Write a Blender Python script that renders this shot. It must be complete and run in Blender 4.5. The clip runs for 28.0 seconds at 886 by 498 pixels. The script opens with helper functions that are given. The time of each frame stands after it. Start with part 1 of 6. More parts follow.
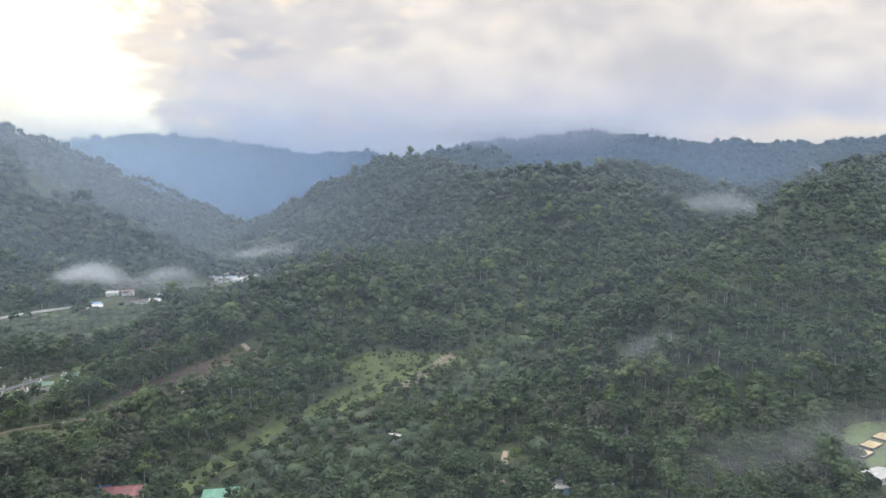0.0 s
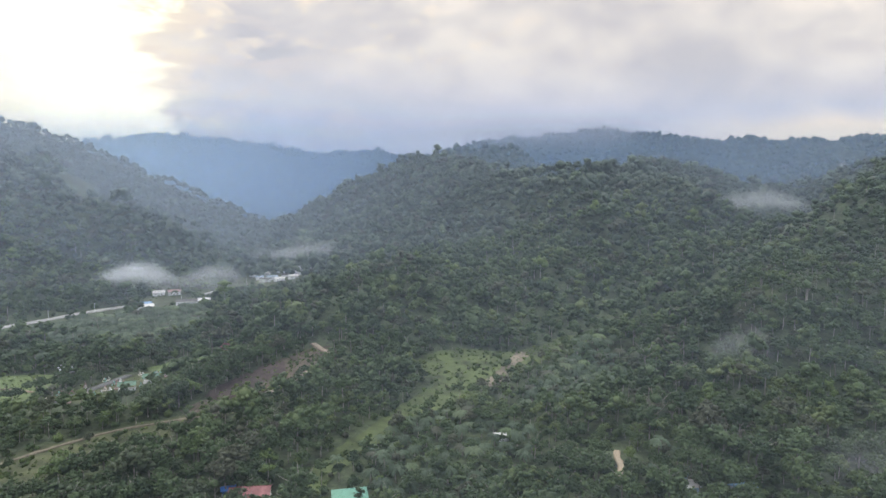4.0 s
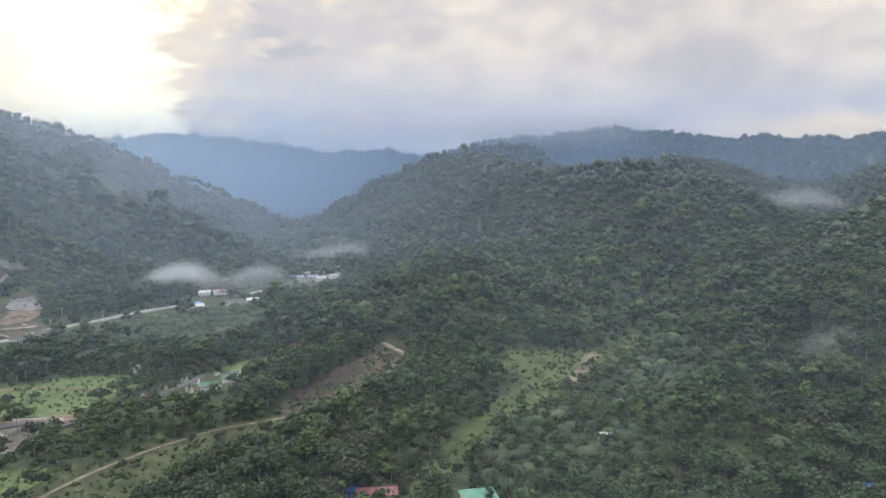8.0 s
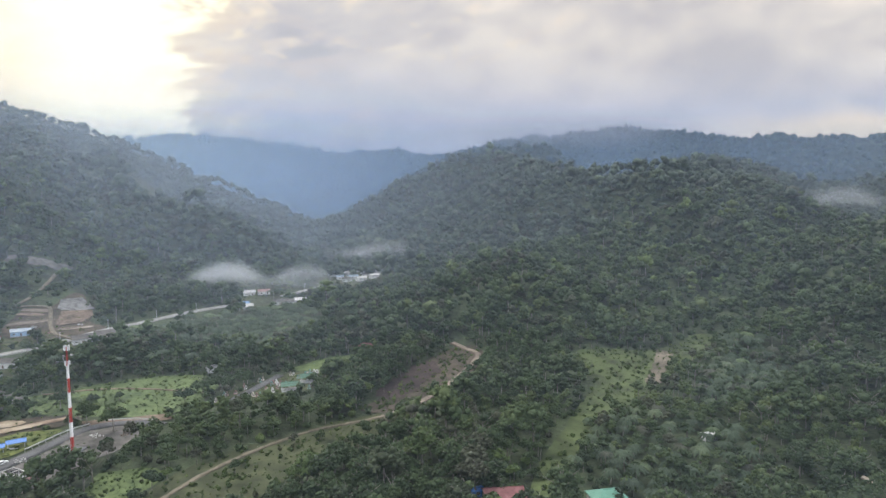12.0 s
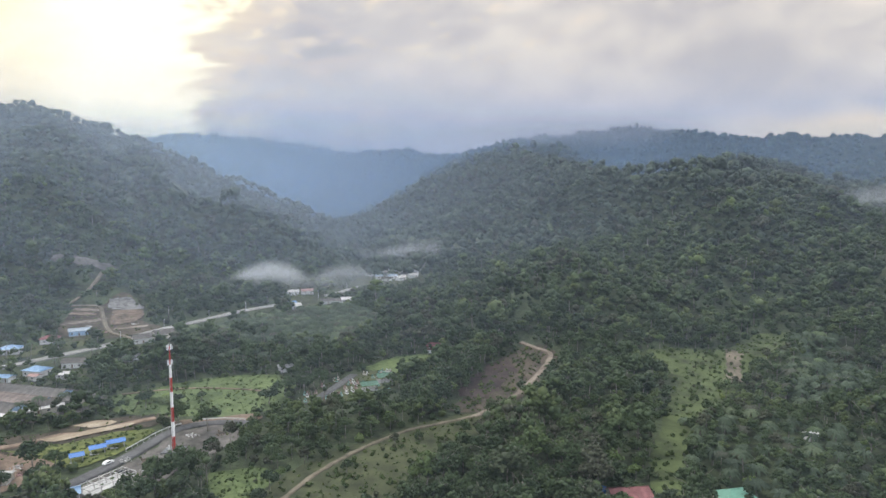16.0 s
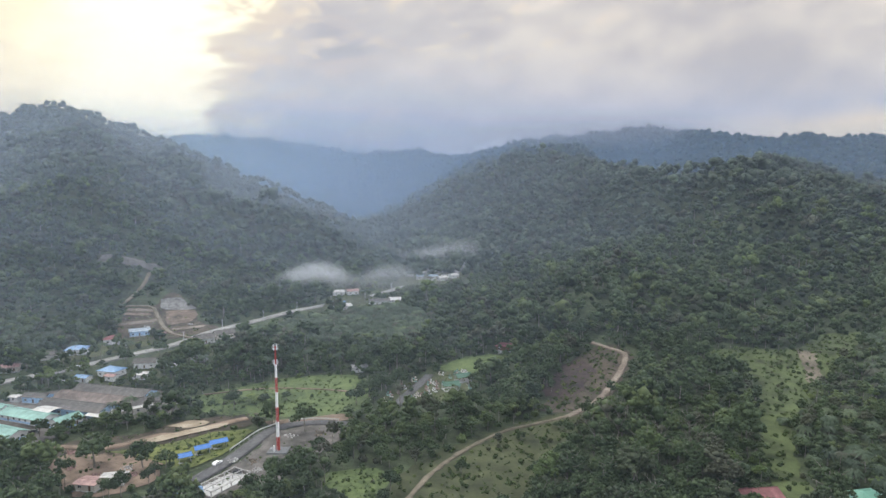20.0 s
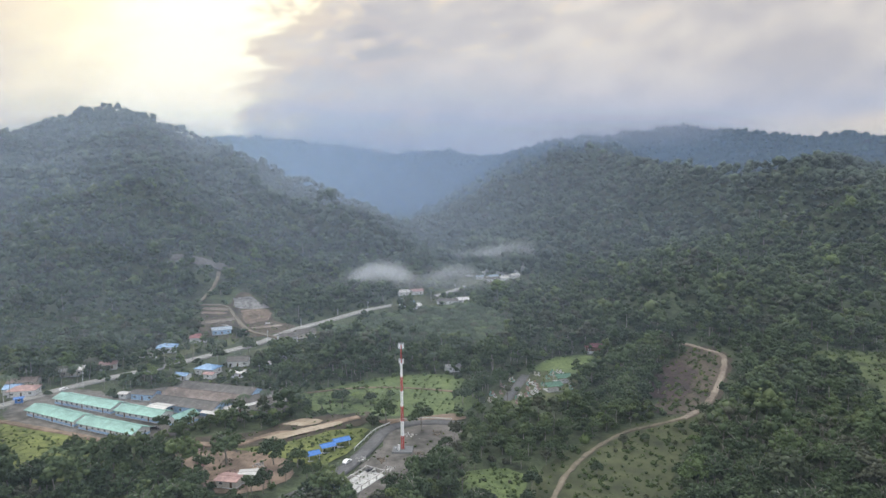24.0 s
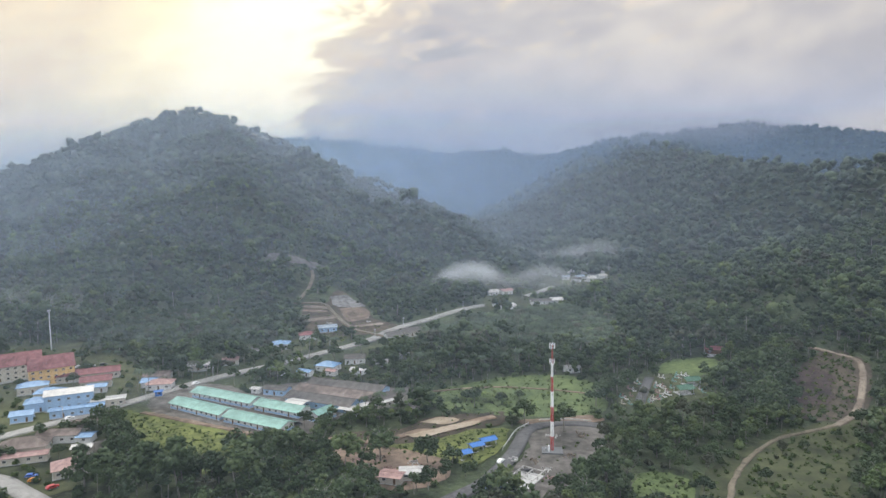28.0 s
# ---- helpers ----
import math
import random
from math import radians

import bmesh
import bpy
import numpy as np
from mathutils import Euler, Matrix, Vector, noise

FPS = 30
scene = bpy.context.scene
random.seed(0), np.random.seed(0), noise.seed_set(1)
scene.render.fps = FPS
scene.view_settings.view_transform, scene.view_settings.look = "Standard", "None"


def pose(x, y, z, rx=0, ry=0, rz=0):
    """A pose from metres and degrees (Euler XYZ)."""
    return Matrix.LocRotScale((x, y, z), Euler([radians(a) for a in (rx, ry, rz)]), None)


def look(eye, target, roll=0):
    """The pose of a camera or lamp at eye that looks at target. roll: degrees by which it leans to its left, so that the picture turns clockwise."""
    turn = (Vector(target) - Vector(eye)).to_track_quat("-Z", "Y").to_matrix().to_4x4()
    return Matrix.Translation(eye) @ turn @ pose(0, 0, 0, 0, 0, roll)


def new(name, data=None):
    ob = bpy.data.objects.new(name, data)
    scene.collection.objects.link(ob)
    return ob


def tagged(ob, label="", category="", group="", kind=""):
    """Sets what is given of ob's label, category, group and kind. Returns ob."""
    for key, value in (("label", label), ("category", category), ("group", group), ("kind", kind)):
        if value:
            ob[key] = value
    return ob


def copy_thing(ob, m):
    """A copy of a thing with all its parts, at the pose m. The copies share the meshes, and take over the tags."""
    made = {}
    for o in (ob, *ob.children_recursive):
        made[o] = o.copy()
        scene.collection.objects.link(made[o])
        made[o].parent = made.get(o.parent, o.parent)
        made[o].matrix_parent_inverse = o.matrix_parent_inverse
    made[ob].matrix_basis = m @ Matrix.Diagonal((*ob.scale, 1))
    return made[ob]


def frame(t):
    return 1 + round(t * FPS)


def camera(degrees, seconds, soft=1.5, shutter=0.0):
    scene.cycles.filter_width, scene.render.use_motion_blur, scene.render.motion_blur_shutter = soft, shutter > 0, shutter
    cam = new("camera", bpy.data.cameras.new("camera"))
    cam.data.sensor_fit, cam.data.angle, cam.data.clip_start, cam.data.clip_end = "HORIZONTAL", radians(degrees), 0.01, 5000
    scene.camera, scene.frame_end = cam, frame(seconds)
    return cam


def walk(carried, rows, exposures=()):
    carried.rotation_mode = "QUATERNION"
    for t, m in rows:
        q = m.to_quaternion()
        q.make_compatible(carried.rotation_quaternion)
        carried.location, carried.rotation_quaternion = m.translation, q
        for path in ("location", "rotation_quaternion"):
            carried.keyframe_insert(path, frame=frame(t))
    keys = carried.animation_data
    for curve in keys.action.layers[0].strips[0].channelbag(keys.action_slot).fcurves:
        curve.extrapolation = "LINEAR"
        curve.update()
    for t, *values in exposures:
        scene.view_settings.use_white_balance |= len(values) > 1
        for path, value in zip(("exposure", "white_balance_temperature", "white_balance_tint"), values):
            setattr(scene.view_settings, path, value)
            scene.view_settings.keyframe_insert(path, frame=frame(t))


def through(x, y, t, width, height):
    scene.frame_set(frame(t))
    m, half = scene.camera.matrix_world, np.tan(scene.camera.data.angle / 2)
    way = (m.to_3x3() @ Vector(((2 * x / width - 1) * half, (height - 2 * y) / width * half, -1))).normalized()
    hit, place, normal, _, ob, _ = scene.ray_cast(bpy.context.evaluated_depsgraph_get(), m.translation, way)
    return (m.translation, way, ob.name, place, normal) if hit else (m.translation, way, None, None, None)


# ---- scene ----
cam = camera(69.1, 28.0, soft=1.5)
METRES, EYE, TILT, LEAN, TURN = 300.0, 107.0, -4.9, 0.0, 0.0
ROWS = [
    (0.0, 0.0, 0.0, 0.0, 0.0, 0.0, -0.0),
    (0.5, -0.018, 0.0006, -0.0003, 0.04, 0.0, 0.06),
    (1.0, -0.0368, 0.0012, 0.0001, 0.05, -0.03, 0.06),
    (1.5, -0.0551, 0.0018, 0.0001, 0.07, -0.05, 0.08),
    (2.0, -0.0735, 0.0024, 0.0001, 0.09, -0.07, 0.1),
    (2.5, -0.0916, 0.0031, -0.0, 0.12, -0.09, 0.13),
    (3.0, -0.1099, 0.0037, 0.0, 0.14, -0.1, 0.15),
    (3.5, -0.1281, 0.0043, -0.0, 0.16, -0.11, 0.18),
    (5.5, -0.2016, 0.0076, 0.0002, 0.2, -0.18, 0.28),
    (6.0, -0.2196, 0.0082, 0.0001, 0.23, -0.18, 0.3),
    (6.5, -0.2375, 0.0085, 0.0001, 0.26, -0.18, 0.32),
    (7.0, -0.2555, 0.0089, 0.0001, 0.28, -0.19, 0.35),
    (7.5, -0.2733, 0.0094, -0.0, 0.3, -0.19, 0.38),
    (8.0, -0.2914, 0.0098, -0.0003, 0.31, -0.18, 0.39),
    (8.5, -0.3094, 0.0103, -0.0002, 0.33, -0.18, 0.39),
    (9.0, -0.3274, 0.0108, -0.0002, 0.35, -0.19, 0.4),
    (9.5, -0.3452, 0.0112, -0.0003, 0.36, -0.18, 0.4),
    (10.0, -0.3632, 0.0118, -0.0004, 0.37, -0.19, 0.4),
    (10.5, -0.3809, 0.0122, -0.0005, 0.39, -0.19, 0.42),
    (11.0, -0.3989, 0.0128, -0.0006, 0.4, -0.18, 0.42),
    (11.5, -0.4167, 0.0132, -0.0006, 0.43, -0.18, 0.43),
    (12.0, -0.4345, 0.0137, -0.0006, 0.44, -0.18, 0.44),
    (12.5, -0.4523, 0.0141, -0.0007, 0.46, -0.18, 0.43),
    (14.5, -0.524, 0.0162, -0.0012, 0.47, -0.19, 0.42),
    (15.0, -0.5416, 0.0166, -0.0014, 0.47, -0.18, 0.44),
    (15.5, -0.5593, 0.017, -0.0015, 0.49, -0.17, 0.42),
    (16.0, -0.576, 0.0173, -0.0013, 0.5, -0.18, 0.43),
    (16.5, -0.5936, 0.0175, -0.0015, 0.5, -0.17, 0.44),
    (17.0, -0.6113, 0.018, -0.0016, 0.49, -0.15, 0.45),
    (17.5, -0.6289, 0.0184, -0.0017, 0.5, -0.15, 0.46),
    (18.0, -0.6465, 0.0187, -0.0018, 0.5, -0.14, 0.46),
    (18.5, -0.6641, 0.0191, -0.0019, 0.5, -0.12, 0.48),
    (19.0, -0.6819, 0.0194, -0.0019, 0.55, -0.12, 0.48),
    (19.5, -0.6994, 0.0196, -0.002, 0.63, -0.12, 0.49),
    (20.0, -0.7171, 0.0199, -0.0018, 0.72, -0.13, 0.49),
    (20.5, -0.7348, 0.0203, -0.002, 0.89, -0.12, 0.5),
    (21.0, -0.7524, 0.0205, -0.0021, 1.09, -0.11, 0.51),
    (21.5, -0.77, 0.0208, -0.0022, 1.33, -0.1, 0.5),
    (23.5, -0.841, 0.0212, -0.0029, 2.35, -0.06, 0.44),
    (24.0, -0.8587, 0.0212, -0.0031, 2.64, -0.05, 0.43),
    (24.5, -0.8763, 0.021, -0.0032, 2.94, -0.04, 0.43),
    (25.0, -0.894, 0.0207, -0.0035, 3.27, -0.03, 0.42),
    (25.5, -0.9117, 0.0202, -0.0034, 3.82, -0.03, 0.4),
    (26.0, -0.9292, 0.0195, -0.0035, 4.39, -0.02, 0.37),
    (26.5, -0.9467, 0.0186, -0.0037, 4.99, -0.01, 0.35),
    (27.0, -0.9643, 0.0175, -0.0037, 5.57, -0.01, 0.33),
    (27.5, -0.9819, 0.0163, -0.0037, 6.17, -0.01, 0.3),
    (28.0, -0.9995, 0.0148, -0.0038, 6.78, -0.02, 0.27),
]
walk(cam, [(t, pose(0, 0, EYE, TILT, LEAN, TURN) @ pose(METRES * x, METRES * y, METRES * z, 90 + pitch, roll, yaw)) for t, x, y, z, yaw, pitch, roll in ROWS],
     exposures=[(0.0, 0.80), (4.0, 0.76), (9.0, 0.68), (14.0, 0.62), (20.0, 0.57), (28.0, 0.53)])

# ---------------------------------------------------------------- world, sun, exposure
scene.cycles.transparent_max_bounces = 44
SUN_AZ, SUN_EL = radians(-30), radians(14)      # behind the cloud, ahead and to the left of the flight
world = bpy.data.worlds.new("world")
scene.world = world
world.use_nodes = True
wt = world.node_tree
wt.nodes.clear()


def node(tree, kind, inputs=(), **props):
    n = tree.nodes.new(kind)
    for key, value in props.items():
        setattr(n, key, value)
    for key, value in dict(inputs).items():
        if isinstance(value, bpy.types.NodeSocket):
            tree.links.new(value, n.inputs[key])
        else:
            n.inputs[key].default_value = value
    return n


def link(tree, a, b):
    tree.links.new(a, b)


sky = node(wt, "ShaderNodeTexSky", sky_type="NISHITA", sun_disc=False, sun_elevation=SUN_EL, sun_rotation=SUN_AZ)
grey = node(wt, "ShaderNodeMix", {0: 0.85, 7: (9.4, 9.7, 10.2, 1)}, data_type="RGBA")
link(wt, sky.outputs[0], grey.inputs[6])
bg = node(wt, "ShaderNodeBackground", {"Color": grey.outputs[2], "Strength": 0.125})
wout = node(wt, "ShaderNodeOutputWorld", {"Surface": bg.outputs[0]})

sun_data = bpy.data.lights.new("sun", "SUN")
sun_data.energy, sun_data.angle, sun_data.color = 1.5, radians(34), (1.0, 0.94, 0.84)
sun_ob = new("sun", sun_data)
sun_ob.matrix_world = look((-430, 330, 900), (0, 0, 0))


# ---------------------------------------------------------------- helpers for meshes and materials
def mat(name, color, rough=0.8, spread=0.25, scale=1.0, metal=0.0, bump=0.0, second=None, detail=4.0, spec=0.3, random_spread=0.0):
    """A surface whose colour drifts between two tones on two scales, with a fine relief."""
    m = bpy.data.materials.new(name)
    m.use_nodes = True
    t = m.node_tree
    t.nodes.clear()
    co = node(t, "ShaderNodeTexCoord")
    n1 = node(t, "ShaderNodeTexNoise", {"Vector": co.outputs["Object"], "Scale": scale, "Detail": detail, "Roughness": 0.62})
    n2 = node(t, "ShaderNodeTexNoise", {"Vector": co.outputs["Object"], "Scale": scale * 0.13, "Detail": 3.0})
    both = node(t, "ShaderNodeMath", {0: n1.outputs[0], 1: n2.outputs[0]}, operation="ADD")
    fac = node(t, "ShaderNodeMapRange", {0: both.outputs[0], 1: 0.72, 2: 1.28})
    a = tuple(c * (1 - spread) for c in color)
    b = tuple(min(1, c * (1 + spread)) for c in (second or color))
    mix = node(t, "ShaderNodeMix", {0: fac.outputs[0], 6: (*a, 1), 7: (*b, 1)}, data_type="RGBA")
    col = mix.outputs[2]
    if random_spread:
        info = node(t, "ShaderNodeObjectInfo")
        val = node(t, "ShaderNodeMapRange", {0: info.outputs["Random"], 3: 1 - random_spread, 4: 1 + random_spread})
        hsv = node(t, "ShaderNodeHueSaturation", {"Color": col, "Value": val.outputs[0]})
        col = hsv.outputs[0]
    p = node(t, "ShaderNodeBsdfPrincipled", {"Base Color": col, "Roughness": rough, "Metallic": metal, "Specular IOR Level": spec})
    if bump:
        bn = node(t, "ShaderNodeBump", {"Strength": 0.6, "Distance": bump, "Height": n1.outputs[0]})
        link(t, bn.outputs[0], p.inputs["Normal"])
    node(t, "ShaderNodeOutputMaterial", {"Surface": p.outputs[0]})
    return m


def leaf_mat(name, dark, light, warm, through=0.33):
    """Foliage: each tree has its own tone, each leaf spray a little of its own."""
    m = bpy.data.materials.new(name)
    m.use_nodes = True
    t = m.node_tree
    t.nodes.clear()
    tint = node(t, "ShaderNodeAttribute", attribute_name="tint")
    geo = node(t, "ShaderNodeNewGeometry")
    co = node(t, "ShaderNodeTexCoord")
    big = node(t, "ShaderNodeTexNoise", {"Vector": co.outputs["Object"], "Scale": 0.022, "Detail": 3.0})
    info = node(t, "ShaderNodeObjectInfo")
    a0 = node(t, "ShaderNodeMath", {0: tint.outputs["Fac"], 1: info.outputs["Random"]}, operation="ADD")
    a1 = node(t, "ShaderNodeMath", {0: a0.outputs[0]}, operation="FRACT")
    a1 = node(t, "ShaderNodeMath", {0: a1.outputs[0], 1: 0.95, 2: 0.2}, operation="MULTIPLY_ADD")
    a2 = node(t, "ShaderNodeMath", {0: geo.outputs["Random Per Island"], 1: 0.28, 2: a1.outputs[0]}, operation="MULTIPLY_ADD")
    a3 = node(t, "ShaderNodeMath", {0: big.outputs[0], 1: 2.0, 2: a2.outputs[0]}, operation="MULTIPLY_ADD")
    grain = node(t, "ShaderNodeTexNoise", {"Vector": co.outputs["Object"], "Scale": 0.8, "Detail": 4.0, "Roughness": 0.7})
    a4 = node(t, "ShaderNodeMath", {0: grain.outputs[0], 1: 0.6, 2: a3.outputs[0]}, operation="MULTIPLY_ADD")
    f = node(t, "ShaderNodeMapRange", {0: a4.outputs[0], 1: 1.42, 2: 2.82})
    ramp = node(t, "ShaderNodeValToRGB", {0: f.outputs[0]})
    e = ramp.color_ramp.elements
    e[0].position, e[0].color = 0.0, (*dark, 1)
    e[1].position, e[1].color = 1.0, (*warm, 1)
    mid = ramp.color_ramp.elements.new(0.72)
    mid.color = (*light, 1)
    # a few trees in young yellow-green leaf, a few greyish brown ones
    own = node(t, "ShaderNodeMath", {0: a0.outputs[0]}, operation="FRACT").outputs[0]
    young = node(t, "ShaderNodeMapRange", {0: own, 1: 0.965, 2: 0.99, 3: 0.0, 4: 0.35}).outputs[0]
    dull = node(t, "ShaderNodeMapRange", {0: own, 1: 0.10, 2: 0.04, 3: 0.0, 4: 0.5}).outputs[0]
    c1 = node(t, "ShaderNodeMix", {0: young, 6: ramp.outputs[0], 7: (warm[0] * 1.15, warm[1] * 1.35, warm[2] * 0.8, 1)}, data_type="RGBA").outputs[2]
    c2 = node(t, "ShaderNodeMix", {0: dull, 6: c1, 7: (light[1] * 0.95, light[1] * 0.88, light[1] * 0.66, 1)}, data_type="RGBA").outputs[2]
    rough = node(t, "ShaderNodeBump", {"Height": grain.outputs[0], "Strength": 0.8, "Distance": 0.5})
    p = node(t, "ShaderNodeBsdfPrincipled", {"Base Color": c2, "Roughness": 0.6, "Specular IOR Level": 0.25, "Normal": rough.outputs[0]})
    tr = node(t, "ShaderNodeBsdfTranslucent", {"Color": c2})
    sh = node(t, "ShaderNodeMixShader", {0: through, 1: p.outputs[0], 2: tr.outputs[0]})
    node(t, "ShaderNodeOutputMaterial", {"Surface": sh.outputs[0]})
    return m


def mesh_from(name, verts, faces, material, smooth=False, tint=None):
    """A mesh from arrays: verts (n, 3), faces (m, 3) or (m, 4)."""
    verts, faces = np.asarray(verts, np.float32), np.asarray(faces, np.int32)
    me = bpy.data.meshes.new(name)
    me.vertices.add(len(verts))
    me.vertices.foreach_set("co", verts.ravel())
    k = faces.shape[1]
    me.loops.add(faces.size)
    me.loops.foreach_set("vertex_index", faces.ravel())
    me.polygons.add(len(faces))
    me.polygons.foreach_set("loop_start", np.arange(0, faces.size, k, dtype=np.int32))
    me.polygons.foreach_set("loop_total", np.full(len(faces), k, np.int32))
    if smooth:
        me.polygons.foreach_set("use_smooth", np.ones(len(faces), bool))
    if tint is not None:
        at = me.attributes.new("tint", "FLOAT", "POINT")
        at.data.foreach_set("value", np.asarray(tint, np.float32))
    me.materials.append(material)
    me.update()
    return me


def part(name, bm, material, parent, label=""):
    """Links a bmesh as one mesh object under a thing or under a part."""
    me = bpy.data.meshes.new(name)
    bm.to_mesh(me)
    bm.free()
    me.materials.append(material)
    ob = new(name, me)
    if parent is not None:
        ob.parent = parent
    if label:
        tagged(ob, label)
    return ob


def share(name, me, parent, m=None, label=""):
    """A part that uses a mesh made before."""
    ob = new(name, me)
    ob.parent = parent
    if m is not None:
        ob.matrix_basis = m
    if label:
        tagged(ob, label)
    return ob


def thing(name, x, y, z, turn, label, category, group="", kind=""):
    ob = new(name)
    ob.empty_display_size = 0.5
    ob.matrix_basis = pose(x, y, z, 0, 0, turn)
    return tagged(ob, label, category, group, kind)


def box(bm, x0, x1, y0, y1, z0, z1, bevel=0.0):
    r = bmesh.ops.create_cube(bm, size=1.0)
    for v in r["verts"]:
        v.co = Vector(((x0 + x1) / 2 + v.co.x * (x1 - x0), (y0 + y1) / 2 + v.co.y * (y1 - y0), (z0 + z1) / 2 + v.co.z * (z1 - z0)))
    if bevel:
        bmesh.ops.bevel(bm, geom=list({e for v in r["verts"] for e in v.link_edges}), offset=bevel, segments=1, affect="EDGES")
    return bm


def rod(bm, a, b, r0, r1=None, sides=8):
    """A round bar from a to b."""
    a, b = Vector(a), Vector(b)
    d = b - a
    m = Matrix.Translation((a + b) / 2) @ d.to_track_quat("Z", "Y").to_matrix().to_4x4()
    bmesh.ops.create_cone(bm, cap_ends=True, segments=sides, radius1=r0, radius2=r0 if r1 is None else r1, depth=d.length, matrix=m)
    return bm


# ---------------------------------------------------------------- the lie of the land
def ridge(*nodes):
    return nodes


# crest nodes: x, y, height over the valley, half width
RIDGES = [
    ridge((-1235, 920, 115, 170), (-884, 906, 151, 176), (-904, 1059, 225, 193), (-792, 1263, 206, 209), (-511, 1273, 85, 117), (-410, 1229, 16, 138)),
    ridge((-794, 995, 233, 179), (-706, 860, 172, 160), (-610, 715, 128, 118), (-519, 588, 37, 57)),
    ridge((-618, 926, 148, 130), (-500, 760, 98, 90), (-403, 784, 80, 84)),
    ridge((-915, 870, 151, 199), (-659, 629, 75, 116), (-665, 549, 20, 105)),
    ridge((-318, 1175, 31, 130), (-187, 1177, 122, 137), (-39, 1126, 163, 213), (-21, 1005, 135, 181), (107, 749, 120, 61), (356, 1139, 140, 266), (418, 1208, 130, 172)),
    ridge((213, 771, 113, 141), (-45, 646, 31, 131), (-80, 516, 26, 81), (-116, 403, 11, 56)),
    ridge((112, 661, 101, 43), (165, 633, 51, 144), (36, 564, 36, 84)),
    ridge((109, 323, 10, 70), (166, 386, 54, 59), (247, 462, 56, 100), (298, 537, 99, 119), (529, 812, 139, 88), (610, 854, 152, 351)),
    ridge((-72, 533, 41, 87), (-137, 445, 24, 37), (-160, 419, 4, 41)),
    ridge((36, 382, 11, 26), (62, 396, 16, 34)),
    ridge((-378, 1485, 7, 178), (-216, 1380, 38, 150)),
    ridge((-430, 1750, 12, 130), (-225, 1750, 132, 160), (-125, 1765, 192, 190), (120, 1900, 240, 240)),
    ridge((-2573, 3065, 249, 498), (-1496, 3172, 381, 438), (-1182, 3137, 356, 312), (-639, 3220, 286, 326), (-386, 3168, 293, 305)),
    ridge((-240, 3214, 247, 269), (154, 3176, 341, 284), (673, 2918, 366, 424), (1054, 2332, 260, 407)),
    ridge((988, 2276, 211, 262), (1285, 2298, 266, 399), (1896, 2147, 327, 396)),
]


def wobble(x, y, scale, seed):
    """Smooth unevenness between -1 and 1."""
    r = np.random.RandomState(seed)
    s = 0.0
    for k in range(7):
        a, ph = r.uniform(0, math.tau), r.uniform(0, math.tau)
        f = math.tau / scale * r.uniform(0.6, 1.7)
        s = s + np.sin(f * (x * math.cos(a) + y * math.sin(a)) + ph)
    return s / 3.5


def ground_z(x, y):
    x, y = np.asarray(x, float), np.asarray(y, float)
    total = np.zeros(np.broadcast(x, y).shape)
    for nodes in RIDGES:
        h = np.zeros_like(total)
        for (ax, ay, ah, aw), (bx, by, bh, bw) in zip(nodes, nodes[1:]):
            dx, dy = bx - ax, by - ay
            t = np.clip(((x - ax) * dx + (y - ay) * dy) / (dx * dx + dy * dy), 0, 1)
            d = np.hypot(x - ax - t * dx, y - ay - t * dy)
            h = np.maximum(h, (ah + (bh - ah) * t) * np.exp(-(d / (aw + (bw - aw) * t)) ** 1.5))
        total = total + h ** 4
    hill = total ** 0.25
    rough = wobble(x, y, 95, 3) * np.minimum(hill * 0.055, 6) + wobble(x, y, 260, 5) * np.minimum(hill * 0.04, 9)
    return 0.006 * (y - 270) + hill + rough


def gz(x, y):
    return float(ground_z(x, y))

# ---------------------------------------------------------------- materials
M_ground = mat("forest_floor", (0.020, 0.030, 0.016), 0.95, 0.5, 0.35, second=(0.042, 0.055, 0.027), bump=1.2)
M_leaf = leaf_mat("leaves", (0.033, 0.052, 0.028), (0.068, 0.100, 0.045), (0.110, 0.140, 0.056))
M_hill = leaf_mat("hill_leaves", (0.032, 0.050, 0.036), (0.060, 0.084, 0.055), (0.086, 0.106, 0.068))
M_far = leaf_mat("far_leaves", (0.04, 0.06, 0.036), (0.06, 0.09, 0.048), (0.08, 0.105, 0.055))
M_palm = leaf_mat("palm_leaves", (0.034, 0.052, 0.034), (0.07, 0.10, 0.06), (0.115, 0.145, 0.08))
M_shrub = leaf_mat("shrub_leaves", (0.045, 0.07, 0.026), (0.08, 0.115, 0.038), (0.135, 0.16, 0.052))
M_bark = mat("bark", (0.12, 0.11, 0.092), 0.9, 0.35, 2.0, bump=0.03, second=(0.22, 0.205, 0.18))
M_grass = mat("meadow_grass", (0.05, 0.08, 0.028), 0.95, 0.35, 0.35, second=(0.085, 0.112, 0.042), bump=0.15)
M_glade = mat("glade_grass", (0.022, 0.033, 0.013), 0.95, 0.55, 0.1, second=(0.058, 0.076, 0.028), bump=0.3)
M_scrub = mat("scrub_grass", (0.022, 0.034, 0.013), 0.95, 0.5, 0.12, second=(0.056, 0.062, 0.029), bump=0.15)
M_yellow = mat("yellow_green_grass", (0.042, 0.066, 0.018), 0.95, 0.5, 0.2, second=(0.095, 0.108, 0.032), bump=0.2)
M_dirt = mat("bare_reddish_earth", (0.075, 0.058, 0.042), 0.95, 0.45, 0.2, second=(0.165, 0.122, 0.092), bump=0.12)
